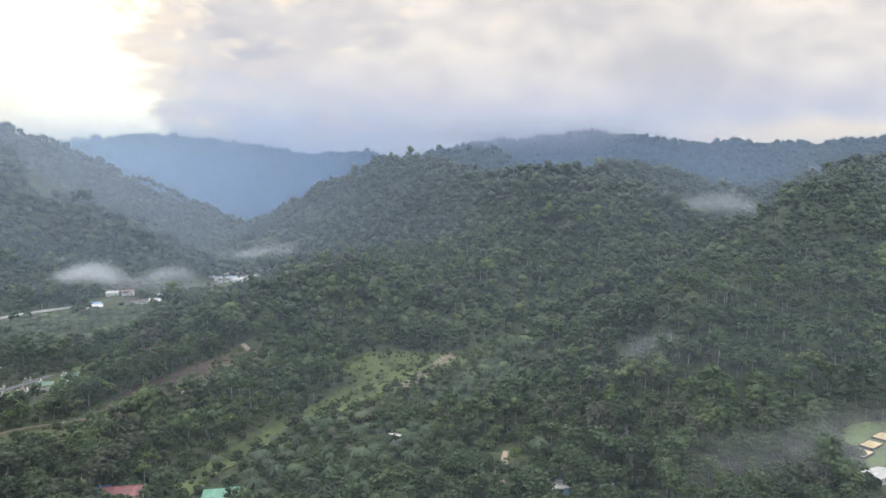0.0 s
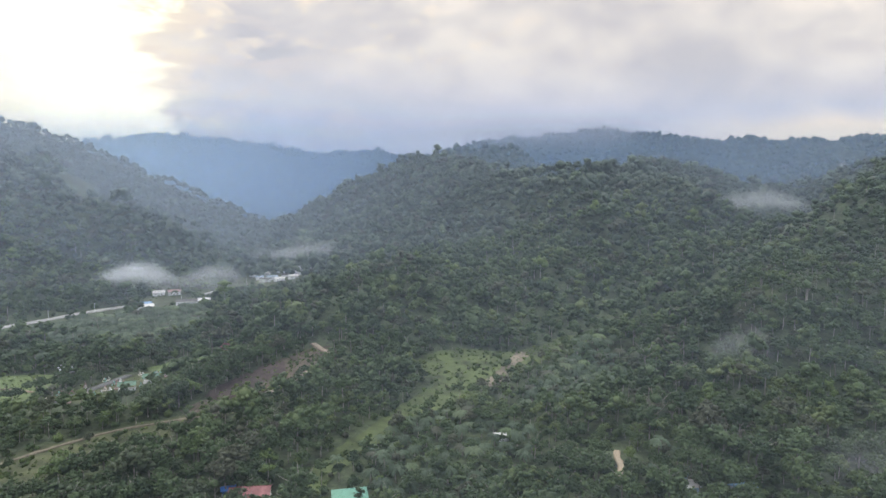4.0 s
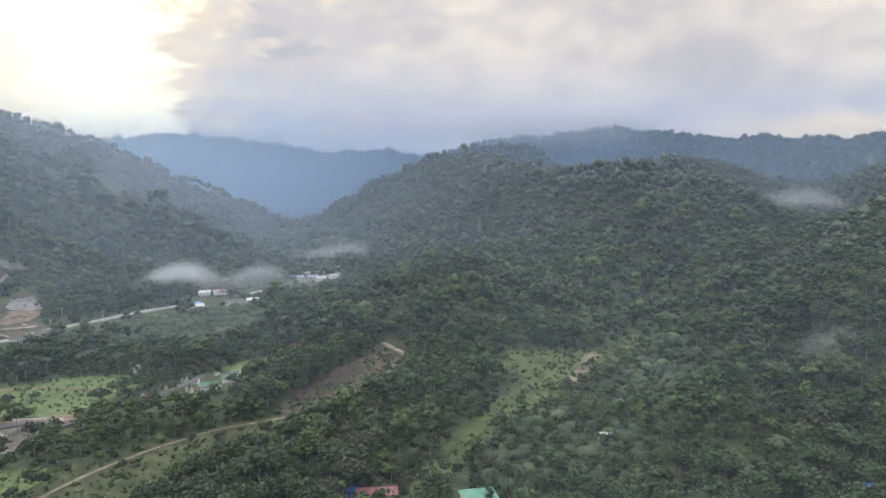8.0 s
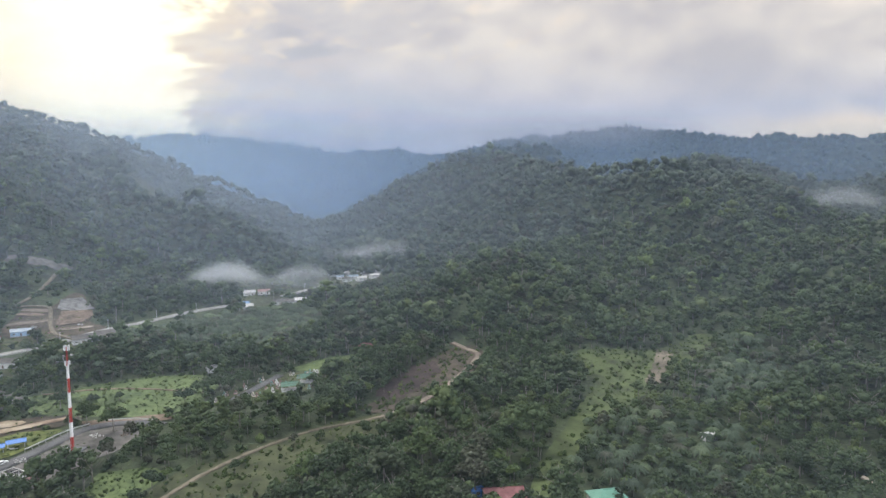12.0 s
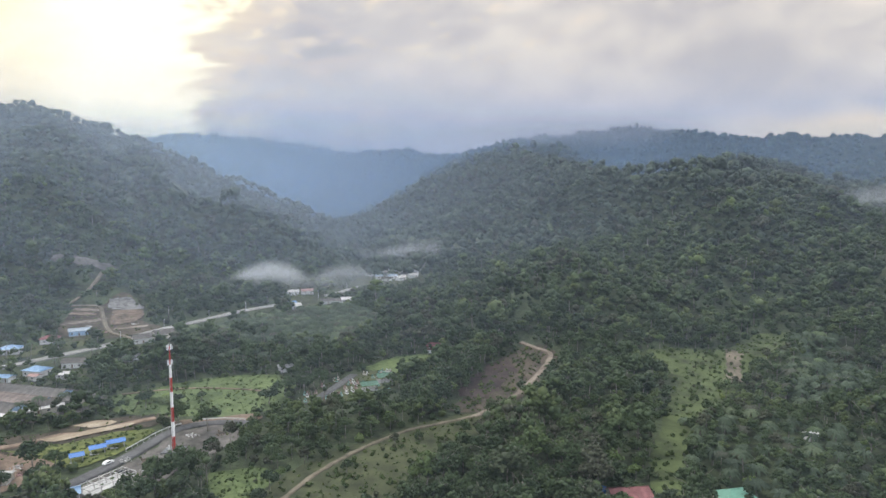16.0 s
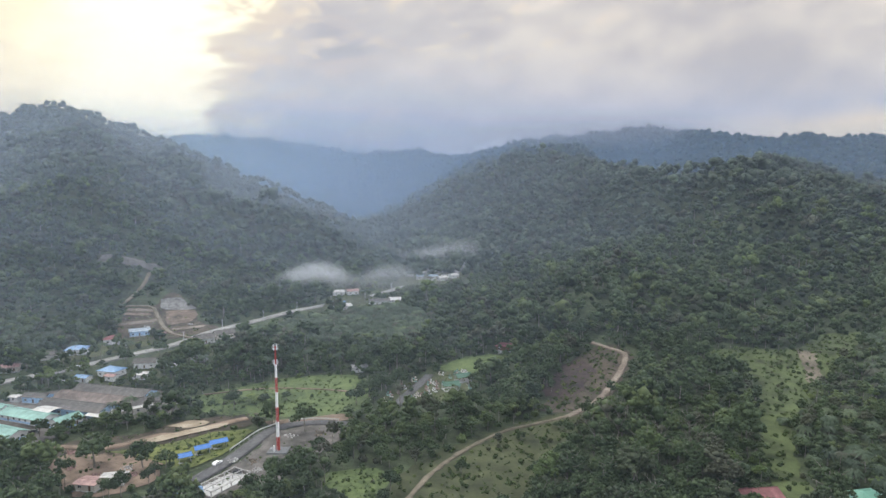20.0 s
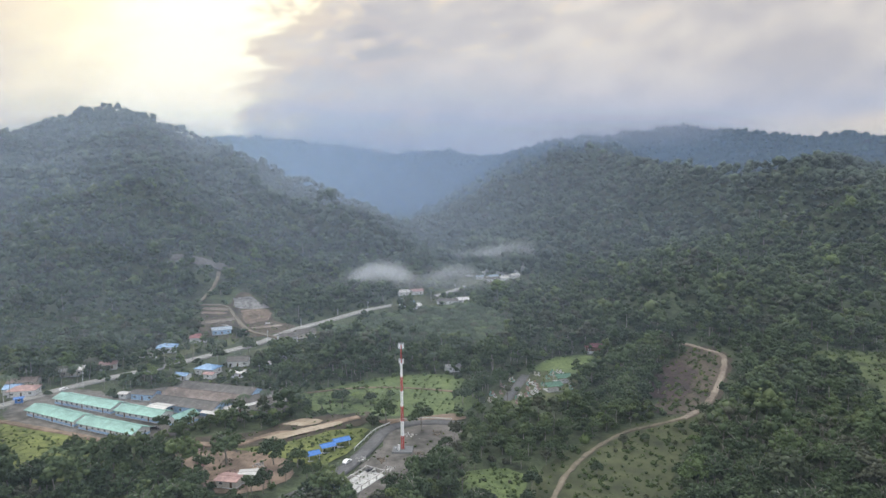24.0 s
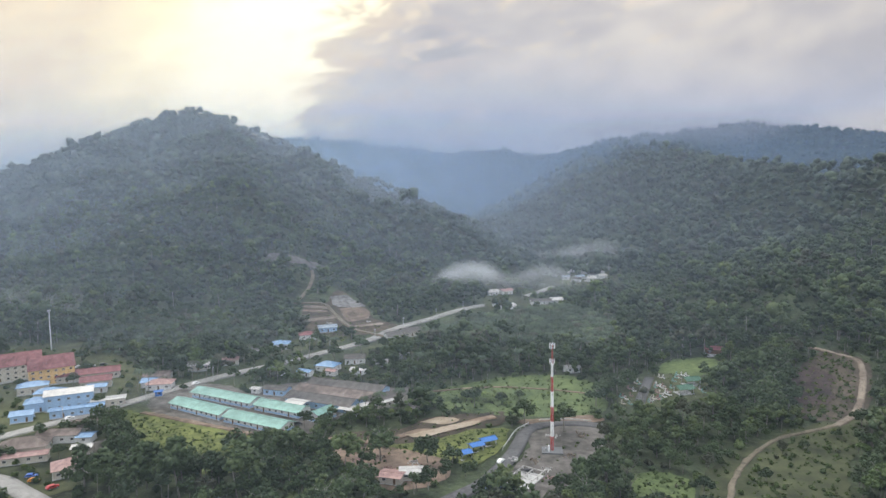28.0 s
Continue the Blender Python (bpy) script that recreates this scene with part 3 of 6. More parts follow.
def cap_mat():
    """Cloud along the far crest: soft above and below, thick in the middle of the range, none on its eastern end."""
    m = bpy.data.materials.new("crest_cloud")
    m.use_nodes = True
    t = m.node_tree
    t.nodes.clear()
    co = node(t, "ShaderNodeTexCoord")
    sep = node(t, "ShaderNodeSeparateXYZ", {0: co.outputs["Object"]})
    n = node(t, "ShaderNodeTexNoise", {"Vector": co.outputs["Object"], "Scale": 0.0035, "Detail": 4.0})
    lift = node(t, "ShaderNodeMath", {0: n.outputs[0], 1: -110.0, 2: sep.outputs[2]}, operation="MULTIPLY_ADD")
    below = node(t, "ShaderNodeMapRange", {0: lift.outputs[0], 1: 195.0, 2: 300.0}, interpolation_type="SMOOTHSTEP")
    above = node(t, "ShaderNodeMapRange", {0: sep.outputs[2], 1: 440.0, 2: 340.0}, interpolation_type="SMOOTHSTEP")
    mid = node(t, "ShaderNodeMapRange", {0: sep.outputs[0], 1: -350.0, 2: 250.0, 3: 0.0, 4: 0.23}, interpolation_type="SMOOTHSTEP")
    end = node(t, "ShaderNodeMapRange", {0: sep.outputs[0], 1: 1050.0, 2: 550.0}, interpolation_type="SMOOTHSTEP")
    a = node(t, "ShaderNodeMath", {0: below.outputs[0], 1: above.outputs[0]}, operation="MULTIPLY")
    b = node(t, "ShaderNodeMath", {0: mid.outputs[0], 1: end.outputs[0]}, operation="MULTIPLY")
    al = node(t, "ShaderNodeMath", {0: a.outputs[0], 1: b.outputs[0]}, operation="MULTIPLY")
    d_ = node(t, "ShaderNodeBsdfDiffuse", {"Color": (0.84, 0.88, 0.98, 1)})
    tl = node(t, "ShaderNodeBsdfTranslucent", {"Color": (0.84, 0.88, 0.98, 1)})
    half = node(t, "ShaderNodeMixShader", {0: 0.5, 1: d_.outputs[0], 2: tl.outputs[0]})
    clear = node(t, "ShaderNodeBsdfTransparent")
    sh = node(t, "ShaderNodeMixShader", {0: al.outputs[0], 1: clear.outputs[0], 2: half.outputs[0]})
    node(t, "ShaderNodeOutputMaterial", {"Surface": sh.outputs[0]})
    return m


M_crest = cap_mat()
for y_ in (2640, 2700, 2760):
    crest_cloud = new("crest_cloud", mesh_from("crest_cloud", [(-4400, y_, 60), (4400, y_, 60), (4400, y_, 600), (-4400, y_, 600)], [(0, 1, 2, 3)], M_crest))
    tagged(crest_cloud, "soft grey cloud that hangs along the mountain crest", "cloud", kind="stuff")

# ---------------------------------------------------------------- tree shapes, as arrays
rng = np.random.RandomState(11)
ICO = bmesh.new()
bmesh.ops.create_icosphere(ICO, subdivisions=1, radius=1.0)
ICO_V = np.array([v.co[:] for v in ICO.verts])
ICO_F = np.array([[v.index for v in f.verts] for f in ICO.faces])
ICO.free()


OCTA_V = np.array([(1, 0, 0), (0, 1, 0), (-1, 0, 0), (0, -1, 0), (0, 0, 1), (0, 0, -1)], float)
OCTA_F = np.array([(0, 1, 4), (1, 2, 4), (2, 3, 4), (3, 0, 4), (1, 0, 5), (2, 1, 5), (3, 2, 5), (0, 3, 5)])


def crown_shape(lobes, sprays, spray_size, seed, flat=0.62, leaf_out=1.05, core=1.0, tilt=0.6, clumps=0, clump_size=0.2):
    """A crown of unit radius: inner lobes, leafy clumps on them and loose sprays. Its foot is at z = 0."""
    r = np.random.RandomState(seed)
    V, F, n = [], [], 0
    centres = []
    for k in range(lobes):
        a = math.tau * k * 0.381966 + r.uniform(-0.5, 0.5)
        d = 0.0 if k == 0 else r.uniform(0.34, 0.72)
        c = np.array([d * math.cos(a), d * math.sin(a), flat * (0.8 - 1.0 * d * d + r.uniform(-0.16, 0.16))])
        s = (0.52 if k == 0 else r.uniform(0.28, 0.42)) * (1.2 if lobes < 4 else 1.0)
        centres.append((c, s))
        s *= core
        v = ICO_V * (1 + r.uniform(-0.22, 0.22, (len(ICO_V), 1))) * s * np.array([1, 1, 0.85]) + c
        V.append(v)
        F.append(ICO_F + n)
        n += len(v)
    for k in range(clumps):
        c, s = centres[k % len(centres)]
        u = r.normal(size=3)
        u[2] = abs(u[2]) * 0.9 - 0.25
        u /= np.linalg.norm(u)
        p = c + u * np.array([1, 1, 0.85]) * s * r.uniform(0.8, 1.12)
        q = clump_size * r.uniform(0.6, 1.3)
        turn = r.normal(size=(3, 3))
        turn = np.linalg.qr(turn)[0]
        v = (OCTA_V * r.uniform(0.55, 1.3, (6, 1))) @ turn * q * np.array([1, 1, 0.75]) + p
        V.append(v)
        F.append((OCTA_F if np.linalg.det(turn) > 0 else OCTA_F[:, ::-1]) + n)
        n += 6
    for k in range(sprays):
        c, s = centres[r.randint(len(centres))]
        u = r.normal(size=3)
        u[2] = abs(u[2]) * 0.9 - 0.15
        u /= np.linalg.norm(u)
        p = c + u * np.array([1, 1, 0.8]) * s * r.uniform(0.92, leaf_out + 0.15)
        nrm = u + r.normal(size=3) * tilt
        nrm /= np.linalg.norm(nrm)
        e1 = np.cross(nrm, r.normal(size=3))
        e1 /= np.linalg.norm(e1)
        e2 = np.cross(nrm, e1)
        q = spray_size * r.uniform(0.7, 1.4)
        V.append(np.array([p - e1 * q * 0.6 - e2 * q * 0.4, p + e1 * q * 0.6 - e2 * q * 0.35, p + e2 * q * 0.75 - nrm * q * 0.25]))
        F.append(np.array([[n, n + 1, n + 2]]))
        n += 3
    return np.concatenate(V), np.concatenate(F)


def palm_shape(fronds, seed, leaf=0.16):
    """A palm crown of unit reach: arching fronds, each a folded blade on a rib."""
    r = np.random.RandomState(seed)
    V, F, n = [], [], 0
    for k in range(fronds):
        a = math.tau * k * 0.381966 + r.uniform(-0.2, 0.2)
        rise = r.uniform(0.3, 1.6)
        L = r.uniform(0.85, 1.1)
        d = np.array([math.cos(a), math.sin(a), 0])
        s = np.array([-math.sin(a), math.cos(a), 0])
        rib = [d * L * u + np.array([0, 0, rise * L * u * 0.9 - (0.45 + 0.8 * rise) * L * u * u]) for u in (0.05, 0.35, 0.7, 1.0)]
        wd = (0.03, leaf, leaf * 0.9, 0.02)
        for q, w in zip(rib, wd):
            V.append(np.array([q, q + s * w - np.array([0, 0, w * 0.75]), q - s * w - np.array([0, 0, w * 0.75])]))
        for j in range(3):
            b = n + 3 * j
            F.append(np.array([[b, b + 3, b + 4], [b, b + 4, b + 1], [b, b + 2, b + 5], [b, b + 5, b + 3]]))
        n += 12
    return np.concatenate(V), np.concatenate(F)


def plant(shapes, xs, ys, radius, height, seed, sink=0.0, squash=(0.85, 1.25), tints=None):
    """All copies of some shapes as one pair of arrays."""
    r = np.random.RandomState(seed)
    n = len(xs)
    zs = ground_z(xs, ys)
    which = r.randint(len(shapes), size=n)
    VV, FF, TT, base = [], [], [], 0
    tint = r.uniform(0, 1, n) if tints is None else tints
    for k, (v, f) in enumerate(shapes):
        i = np.where(which == k)[0]
        if not len(i):
            continue
        a = r.uniform(0, math.tau, len(i))
        c, s = np.cos(a)[:, None], np.sin(a)[:, None]
        R = radius[i][:, None]
        q = r.uniform(*squash, len(i))[:, None]
        X = (v[:, 0] * c - v[:, 1] * s) * R + xs[i][:, None]
        Y = (v[:, 0] * s + v[:, 1] * c) * R + ys[i][:, None]
        Z = v[:, 2] * R * q + (zs[i] + height[i] - sink)[:, None]
        VV.append(np.stack([X, Y, Z], -1).reshape(-1, 3))
        FF.append((f[None] + (np.arange(len(i)) * len(v))[:, None, None] + base).reshape(-1, 3))
        TT.append(np.repeat(tint[i], len(v)))
        base += len(i) * len(v)
    return np.concatenate(VV), np.concatenate(FF), np.concatenate(TT)


def scatter(x0, x1, y0, y1, gap, seed, keep=None):
    r = np.random.RandomState(seed)
    xs, ys = np.meshgrid(np.arange(x0, x1, gap), np.arange(y0, y1, gap * 0.9))
    xs = xs + (np.arange(xs.shape[0]) % 2)[:, None] * gap / 2
    xs, ys = xs.ravel() + r.uniform(-0.42, 0.42, xs.size) * gap, ys.ravel() + r.uniform(-0.42, 0.42, ys.size) * gap
    ok = (xs > -340 - 0.93 * ys - 60) & (xs < 60 + 0.74 * ys)
    if keep is not None:
        ok &= keep(xs, ys)
    return xs[ok], ys[ok]


def inside(poly, xs, ys):
    """Which points lie in a polygon."""
    res = np.zeros(len(xs), bool)
    n = len(poly)
    for k in range(n):
        (ax, ay), (bx, by) = poly[k], poly[(k + 1) % n]
        cross = (ay > ys) != (by > ys)
        res ^= cross & (xs < (bx - ax) * (ys - ay) / ((by - ay) or 1e-9) + ax)
    return res


def near_line(line, xs, ys, width):
    d = np.full(len(xs), 1e9)
    for (ax, ay), (bx, by) in zip(line, line[1:]):
        dx, dy = bx - ax, by - ay
        t = np.clip(((xs - ax) * dx + (ys - ay) * dy) / (dx * dx + dy * dy + 1e-9), 0, 1)
        d = np.minimum(d, np.hypot(xs - ax - t * dx, ys - ay - t * dy))
    return d < width

from mathutils.geometry import delaunay_2d_cdt
# ---------------------------------------------------------------- plan of the valley: roads, fields, bare ground
MAIN_ROAD = [(-660, 60), (-590, 165), (-552, 225), (-529, 259), (-512, 285), (-497, 312), (-484, 337), (-468, 360), (-447, 384), (-430, 409),
             (-414, 432), (-404, 452), (-398, 474), (-387, 497), (-372, 521), (-353, 556), (-334, 581), (-307, 610), (-280, 650), (-252, 700), (-236, 750), (-240, 830)]
SIDE_ROAD = [(-552, 225), (-520, 222), (-496, 218), (-482, 211), (-455, 196), (-420, 170)]
ACCESS_ROAD = [(-360, 170), (-338, 200), (-323, 219), (-314, 230), (-308, 243), (-303, 258), (-300, 271), (-297, 283), (-290, 291), (-275, 294), (-262, 291)]
HILL_TRACK = [(-236, 205), (-228, 228), (-222, 242), (-214, 256), (-205, 268), (-193, 281), (-179, 289), (-162, 298), (-150, 309), (-140, 323), (-128, 345), (-117, 367), (-113, 382), (-120, 391), (-128, 404)]
CEMETERY_ROAD = [(-243, 318), (-239, 332), (-234, 348), (-228, 368)]
QUARRY_TRACK = [(-396, 454), (-411, 464), (-423, 472), (-438, 492), (-452, 515), (-466, 536), (-478, 534), (-490, 530), (-489, 542), (-488, 558), (-491, 580), (-500, 606)]
MUD_ROAD = [(-392, 262), (-378, 267), (-362, 265), (-353, 271), (-345, 279), (-333, 281), (-325, 290), (-312, 300)]
STREAM = [(26, 256), (24.5, 249), (24, 242), (21.5, 234), (22, 227)]
FIELD_PATH = [(-346, 336), (-318, 345), (-290, 344), (-262, 337)]

FIELD_N = [(-352, 332), (-330, 350), (-306, 366), (-274, 370), (-258, 352), (-258, 318), (-270, 304), (-300, 302), (-333, 308)]
FIELD_W = [(-496, 296), (-470, 288), (-420, 269), (-402, 256), (-400, 240), (-416, 230), (-445, 238), (-480, 262)]
FIELD_E = [(-264, 240), (-248, 246), (-238, 239), (-242, 222), (-246, 212), (-258, 212), (-262, 224)]
CEMETERY = [(-252, 322), (-232, 318), (-206, 338), (-200, 366), (-214, 376), (-236, 360), (-247, 342)]
CEMETERY_FIELD = [(-226, 380), (-206, 404), (-186, 402), (-184, 384), (-202, 370), (-218, 375)]
ORCHARD = [(-240, 205), (-236, 236), (-216, 264), (-186, 290), (-165, 303), (-150, 316), (-146, 304), (-160, 280), (-172, 262), (-184, 240), (-196, 205)]
CUT_SLOPE = [(-160, 340), (-150, 368), (-130, 392), (-117, 396), (-109, 380), (-122, 348), (-140, 317), (-158, 304), (-174, 308), (-166, 322)]
BURNT = [(-169, 326), (-164, 346), (-150, 368), (-138, 372), (-137, 356), (-146, 336), (-158, 322)]
GLADE = [(-64, 382), (-50, 402), (-30, 410), (0, 407), (40, 440), (62, 432), (36, 400), (14, 378), (-4, 362), (-18, 340), (-34, 322), (-56, 296), (-81, 250), (-92, 214), (-104, 214), (-95, 248), (-80, 282), (-62, 322), (-50, 350)]
SCAR = [(2, 408), (9, 402), (5, 390), (-5, 370), (-13, 348), (-22, 340), (-23, 348), (-14, 368), (-7, 384)]
TOWER_YARD = [(-312, 224), (-302, 244), (-297, 262), (-293, 284), (-270, 292), (-262, 284), (-268, 264), (-276, 248), (-282, 230), (-294, 210)]
MUD_YARD = [(-384, 258), (-366, 262), (-345, 262), (-330, 250), (-328, 232), (-346, 222), (-362, 236)]
RIVER_BANK = [(-398, 256), (-376, 276), (-352, 282), (-344, 296), (-322, 304), (-306, 308), (-308, 292), (-324, 280), (-340, 266), (-368, 256)]
YELLOW_BANK = [(-358, 262), (-338, 270), (-318, 284), (-305, 284), (-308, 262), (-318, 246), (-332, 252)]
QUARRY = [(-482, 527), (-468, 541), (-468, 566), (-466, 579), (-457, 575), (-443, 554), (-427, 533), (-416, 508), (-402, 500), (-396, 490), (-411, 462), (-427, 454), (-440, 451), (-457, 466), (-470, 486)]
LEDGE = [(-541, 587), (-520, 593), (-507, 606), (-494, 611), (-492, 620), (-506, 622), (-514, 615), (-526, 604), (-540, 597)]
VILLAGE_W = [(-640, 400), (-600, 416), (-540, 372), (-508, 338), (-494, 312), (-520, 262), (-545, 238), (-520, 236), (-486, 262), (-466, 240), (-462, 214), (-500, 190), (-580, 200), (-640, 280)]
BLOCK_YARD = [(-494, 322), (-470, 340), (-428, 318), (-396, 302), (-386, 284), (-404, 268), (-440, 280), (-482, 296)]
MARKET_YARD = [(-446, 330), (-420, 348), (-380, 346), (-350, 326), (-352, 304), (-384, 292), (-412, 304)]
SAND_YARD = [(156, 214), (164, 258), (182, 278), (206, 278), (214, 230), (190, 206)]
FAR_VILLAGE = [(-280, 690), (-262, 745), (-240, 778), (-200, 776), (-186, 735), (-198, 690), (-225, 664), (-255, 668)]
ROADSIDE = [(-335, 610), (-330, 634), (-305, 640), (-280, 604), (-258, 598), (-262, 578), (-300, 560), (-326, 562)]
HOMES = [(-480, 400), (-468, 428), (-450, 452), (-436, 478), (-420, 470), (-424, 440), (-446, 410), (-462, 394)]
HOMES_E = [(-430, 352), (-424, 376), (-404, 398), (-372, 412), (-362, 470), (-388, 476), (-396, 440), (-410, 410), (-392, 384), (-380, 356), (-404, 350)]
PALMS_A = [(-330, 528), (-262, 570), (-226, 508), (-245, 420), (-310, 440), (-372, 470), (-345, 500)]
PALMS_B = [(-6, 328), (16, 370), (44, 408), (64, 392), (46, 326), (18, 304), (-8, 300)]
PALMS_C = [(-66, 296), (-18, 302), (-4, 262), (-14, 205), (-74, 205), (-76, 250)]
PALMS_D = [(-610, 416), (-568, 490), (-482, 496), (-478, 440), (-528, 398), (-576, 384)]

CLEARINGS = [FIELD_N, FIELD_W, FIELD_E, CEMETERY, CEMETERY_FIELD, ORCHARD, CUT_SLOPE, GLADE, SCAR, TOWER_YARD, MUD_YARD, RIVER_BANK, YELLOW_BANK, QUARRY, LEDGE,
             VILLAGE_W, BLOCK_YARD, MARKET_YARD, SAND_YARD, FAR_VILLAGE, ROADSIDE, HOMES, HOMES_E, PALMS_A, PALMS_B, PALMS_C, PALMS_D]
ROAD_VERGE = [(x + 6, y - 11) for x, y in MAIN_ROAD[9:18]]
ROAD_VERGE_SOUTH = [(x + 8, y - 6) for x, y in MAIN_ROAD[1:8]]
LINES = [(MAIN_ROAD, 9), (SIDE_ROAD, 7), (ACCESS_ROAD, 8), (HILL_TRACK, 6), (CEMETERY_ROAD, 5), (QUARRY_TRACK, 6), (MUD_ROAD, 6), (STREAM, 4), ([(-78, 206), (-77, 214)], 8), ([(-107, 206), (-106, 212)], 6), (ROAD_VERGE, 15), (ROAD_VERGE_SOUTH, 9), ([(-498, 300), (-440, 278), (-400, 262)], 9), ([(-258, 316), (-232, 311), (-204, 330)], 8)]


def smooth_line(pts, gap=3.0):
    """A curve through the points, in even small steps."""
    P = [Vector((*p, 0)) for p in pts]
    P = [P[0] * 2 - P[1]] + P + [P[-1] * 2 - P[-2]]
    out = []
    for a, b, c, d in zip(P, P[1:], P[2:], P[3:]):
        n = max(2, int((c - b).length / gap))
        for k in range(n):
            u = k / n
            out.append(0.5 * (2 * b + (c - a) * u + (2 * a - 5 * b + 4 * c - d) * u * u + (3 * b - a - 3 * c + d) * u ** 3))
    out.append(P[-2])
    return np.array([(p.x, p.y) for p in out])


def ribbon(name, pts, width, material, label, category, lift=0.3, ragged=0.0, seed=1, arch=0.06, kind="structure"):
    """A road or stream: a strip with a crown and edges that go down into the soil."""
    c = smooth_line(pts)
    r = np.random.RandomState(seed)
    d = np.gradient(c, axis=0)
    d /= np.linalg.norm(d, axis=1)[:, None]
    s = np.stack([-d[:, 1], d[:, 0]], 1)
    zc = ground_z(c[:, 0], c[:, 1])
    rows = []
    for k, (u, z) in enumerate(((-1.0, -0.9), (-1, 0), (-0.5, arch), (0.5, arch), (1, 0), (1.0, -0.9))):
        w = width / 2 * (1 + (ragged * r.uniform(-1, 1, len(c)) if abs(u) == 1 else 0))
        p = c + s * (u * w)[:, None] if np.ndim(w) else c + s * u * w
        zz = np.maximum(ground_z(p[:, 0], p[:, 1]), zc) + lift + z
        rows.append(np.column_stack([p, zz]))
    V = np.stack(rows, 1)
    n, k = V.shape[:2]
    ids = np.arange(n * k).reshape(n, k)
    F = np.stack([ids[:-1, :-1], ids[:-1, 1:], ids[1:, 1:], ids[1:, :-1]], -1).reshape(-1, 4)[:, ::-1]
    ob = new(name, mesh_from(name, V.reshape(-1, 3), F, material, smooth=True))
    return tagged(ob, label, category, kind=kind)


def outline(poly, gap, jitter, seed):
    r = np.random.RandomState(seed)
    c = smooth_line(list(poly) + [poly[0]], gap)[:-1]
    return c + r.uniform(-jitter, jitter, c.shape)


def patch(name, poly, material, label, category, lift=0.35, gap=4.0, jitter=1.0, seed=1, flat=None):
    """A sheet of ground cover with an uneven edge, draped on the land, or level at a height (water)."""
    c = outline(poly, gap, jitter, seed)
    x0, y0, x1, y1 = *c.min(0), *c.max(0)
    gx_, gy_ = np.meshgrid(np.arange(x0, x1, gap * 1.2), np.arange(y0, y1, gap * 1.2))
    g = np.stack([gx_.ravel(), gy_.ravel()], 1)
    g = g[inside([tuple(p) for p in c], g[:, 0], g[:, 1])]
    pts = [Vector(p) for p in np.concatenate([c, g])]
    vs, es, fs, *_ = delaunay_2d_cdt(pts, [], [list(range(len(c)))], 1, 0.01)
    v = np.array([p[:] for p in vs])
    f = [q for q in fs if len(q) == 3]
    z = ground_z(v[:, 0], v[:, 1]) + lift if flat is None else np.full(len(v), flat)
    me = mesh_from(name, np.column_stack([v, z]), np.array(f), material, smooth=True)
    ob = new(name, me)
    if me.polygons[0].normal.z < 0:
        me.flip_normals()
    return tagged(ob, label, category, kind="structure")

patch("field_meadow", FIELD_N, M_grass, "wet green meadow on the valley floor", "field", seed=3)
patch("field_yellow", FIELD_W, M_yellow, "overgrown yellow-green grass field beside the long blocks", "field", seed=4)
patch("field_grass", FIELD_E, M_grass, "bright green grass clearing among trees", "field", seed=5)
patch("cemetery_ground", CEMETERY, M_scrub, "thin grass and bare soil of the cemetery", "ground", seed=6)
patch("field_cemetery", CEMETERY_FIELD, M_grass, "mown green grass beside the cemetery", "field", seed=7)
patch("orchard_ground", ORCHARD, M_scrub, "thin grass and bare soil of a young orchard", "ground", lift=0.45, seed=8)
patch("cut_slope", CUT_SLOPE, M_cut, "freshly cut brown hill slope", "ground", lift=0.6, seed=9)
patch("burnt_slope", BURNT, M_burnt, "dark scorched patch on the cut slope", "ground", lift=1.0, gap=2.5, jitter=2.0, seed=10)
patch("glade_ground", GLADE, M_glade, "grassy glade running down between the trees", "ground", lift=0.5, seed=11)
patch("scar_ground", SCAR, M_path, "pale eroded clay scar on the knoll", "ground", lift=0.9, seed=12)
patch("tower_yard", TOWER_YARD, M_gravel, "grey gravel and concrete yard round the mast", "ground", seed=13)
patch("mud_yard", MUD_YARD, M_dirt, "reddish bare earth yard", "ground", seed=14)
patch("river_bank", RIVER_BANK, M_cut, "brown muddy bank along the stream", "ground", seed=15)
patch("yellow_bank", YELLOW_BANK, M_yellow, "yellow-green grass strip above the sheds", "ground", lift=0.5, seed=16)
patch("quarry_ground", QUARRY, M_cut, "stripped reddish building ground", "ground", lift=0.5, seed=17)
patch("ledge_ground", LEDGE, M_gravel, "pale rock cutting on the hillside", "ground", lift=2.0, seed=18)
patch("village_ground", VILLAGE_W, M_scrub, "trodden grass and soil between the houses", "ground", lift=0.25, seed=19)
patch("block_yard", BLOCK_YARD, M_gravel, "grey yard round the long green-roofed blocks", "ground", lift=0.4, seed=20)
patch("market_yard", MARKET_YARD, M_gravel, "grey yard round the low dark roofs", "ground", lift=0.3, seed=21)
patch("sand_yard", SAND_YARD, M_grass, "grass round the sand beds", "ground", seed=22)
patch("far_village_ground", FAR_VILLAGE, M_scrub, "cleared ground of the far village", "ground", lift=0.8, seed=23)
patch("roadside_ground", ROADSIDE, M_scrub, "cleared ground beside the road", "ground", lift=0.8, seed=24)
patch("homes_ground", HOMES, M_scrub, "grass round the roadside houses", "ground", lift=0.5, seed=25)
patch("homes_ground_east", HOMES_E, M_scrub, "grass and soil round the houses", "ground", lift=0.4, seed=26)
patch("terrace_ground", [(-467, 554), (-458, 568), (-447, 560), (-433, 544), (-456, 534)], M_rubble, "levelled grey rubble terrace", "ground", lift=1.6, gap=3, jitter=0.8, seed=27)
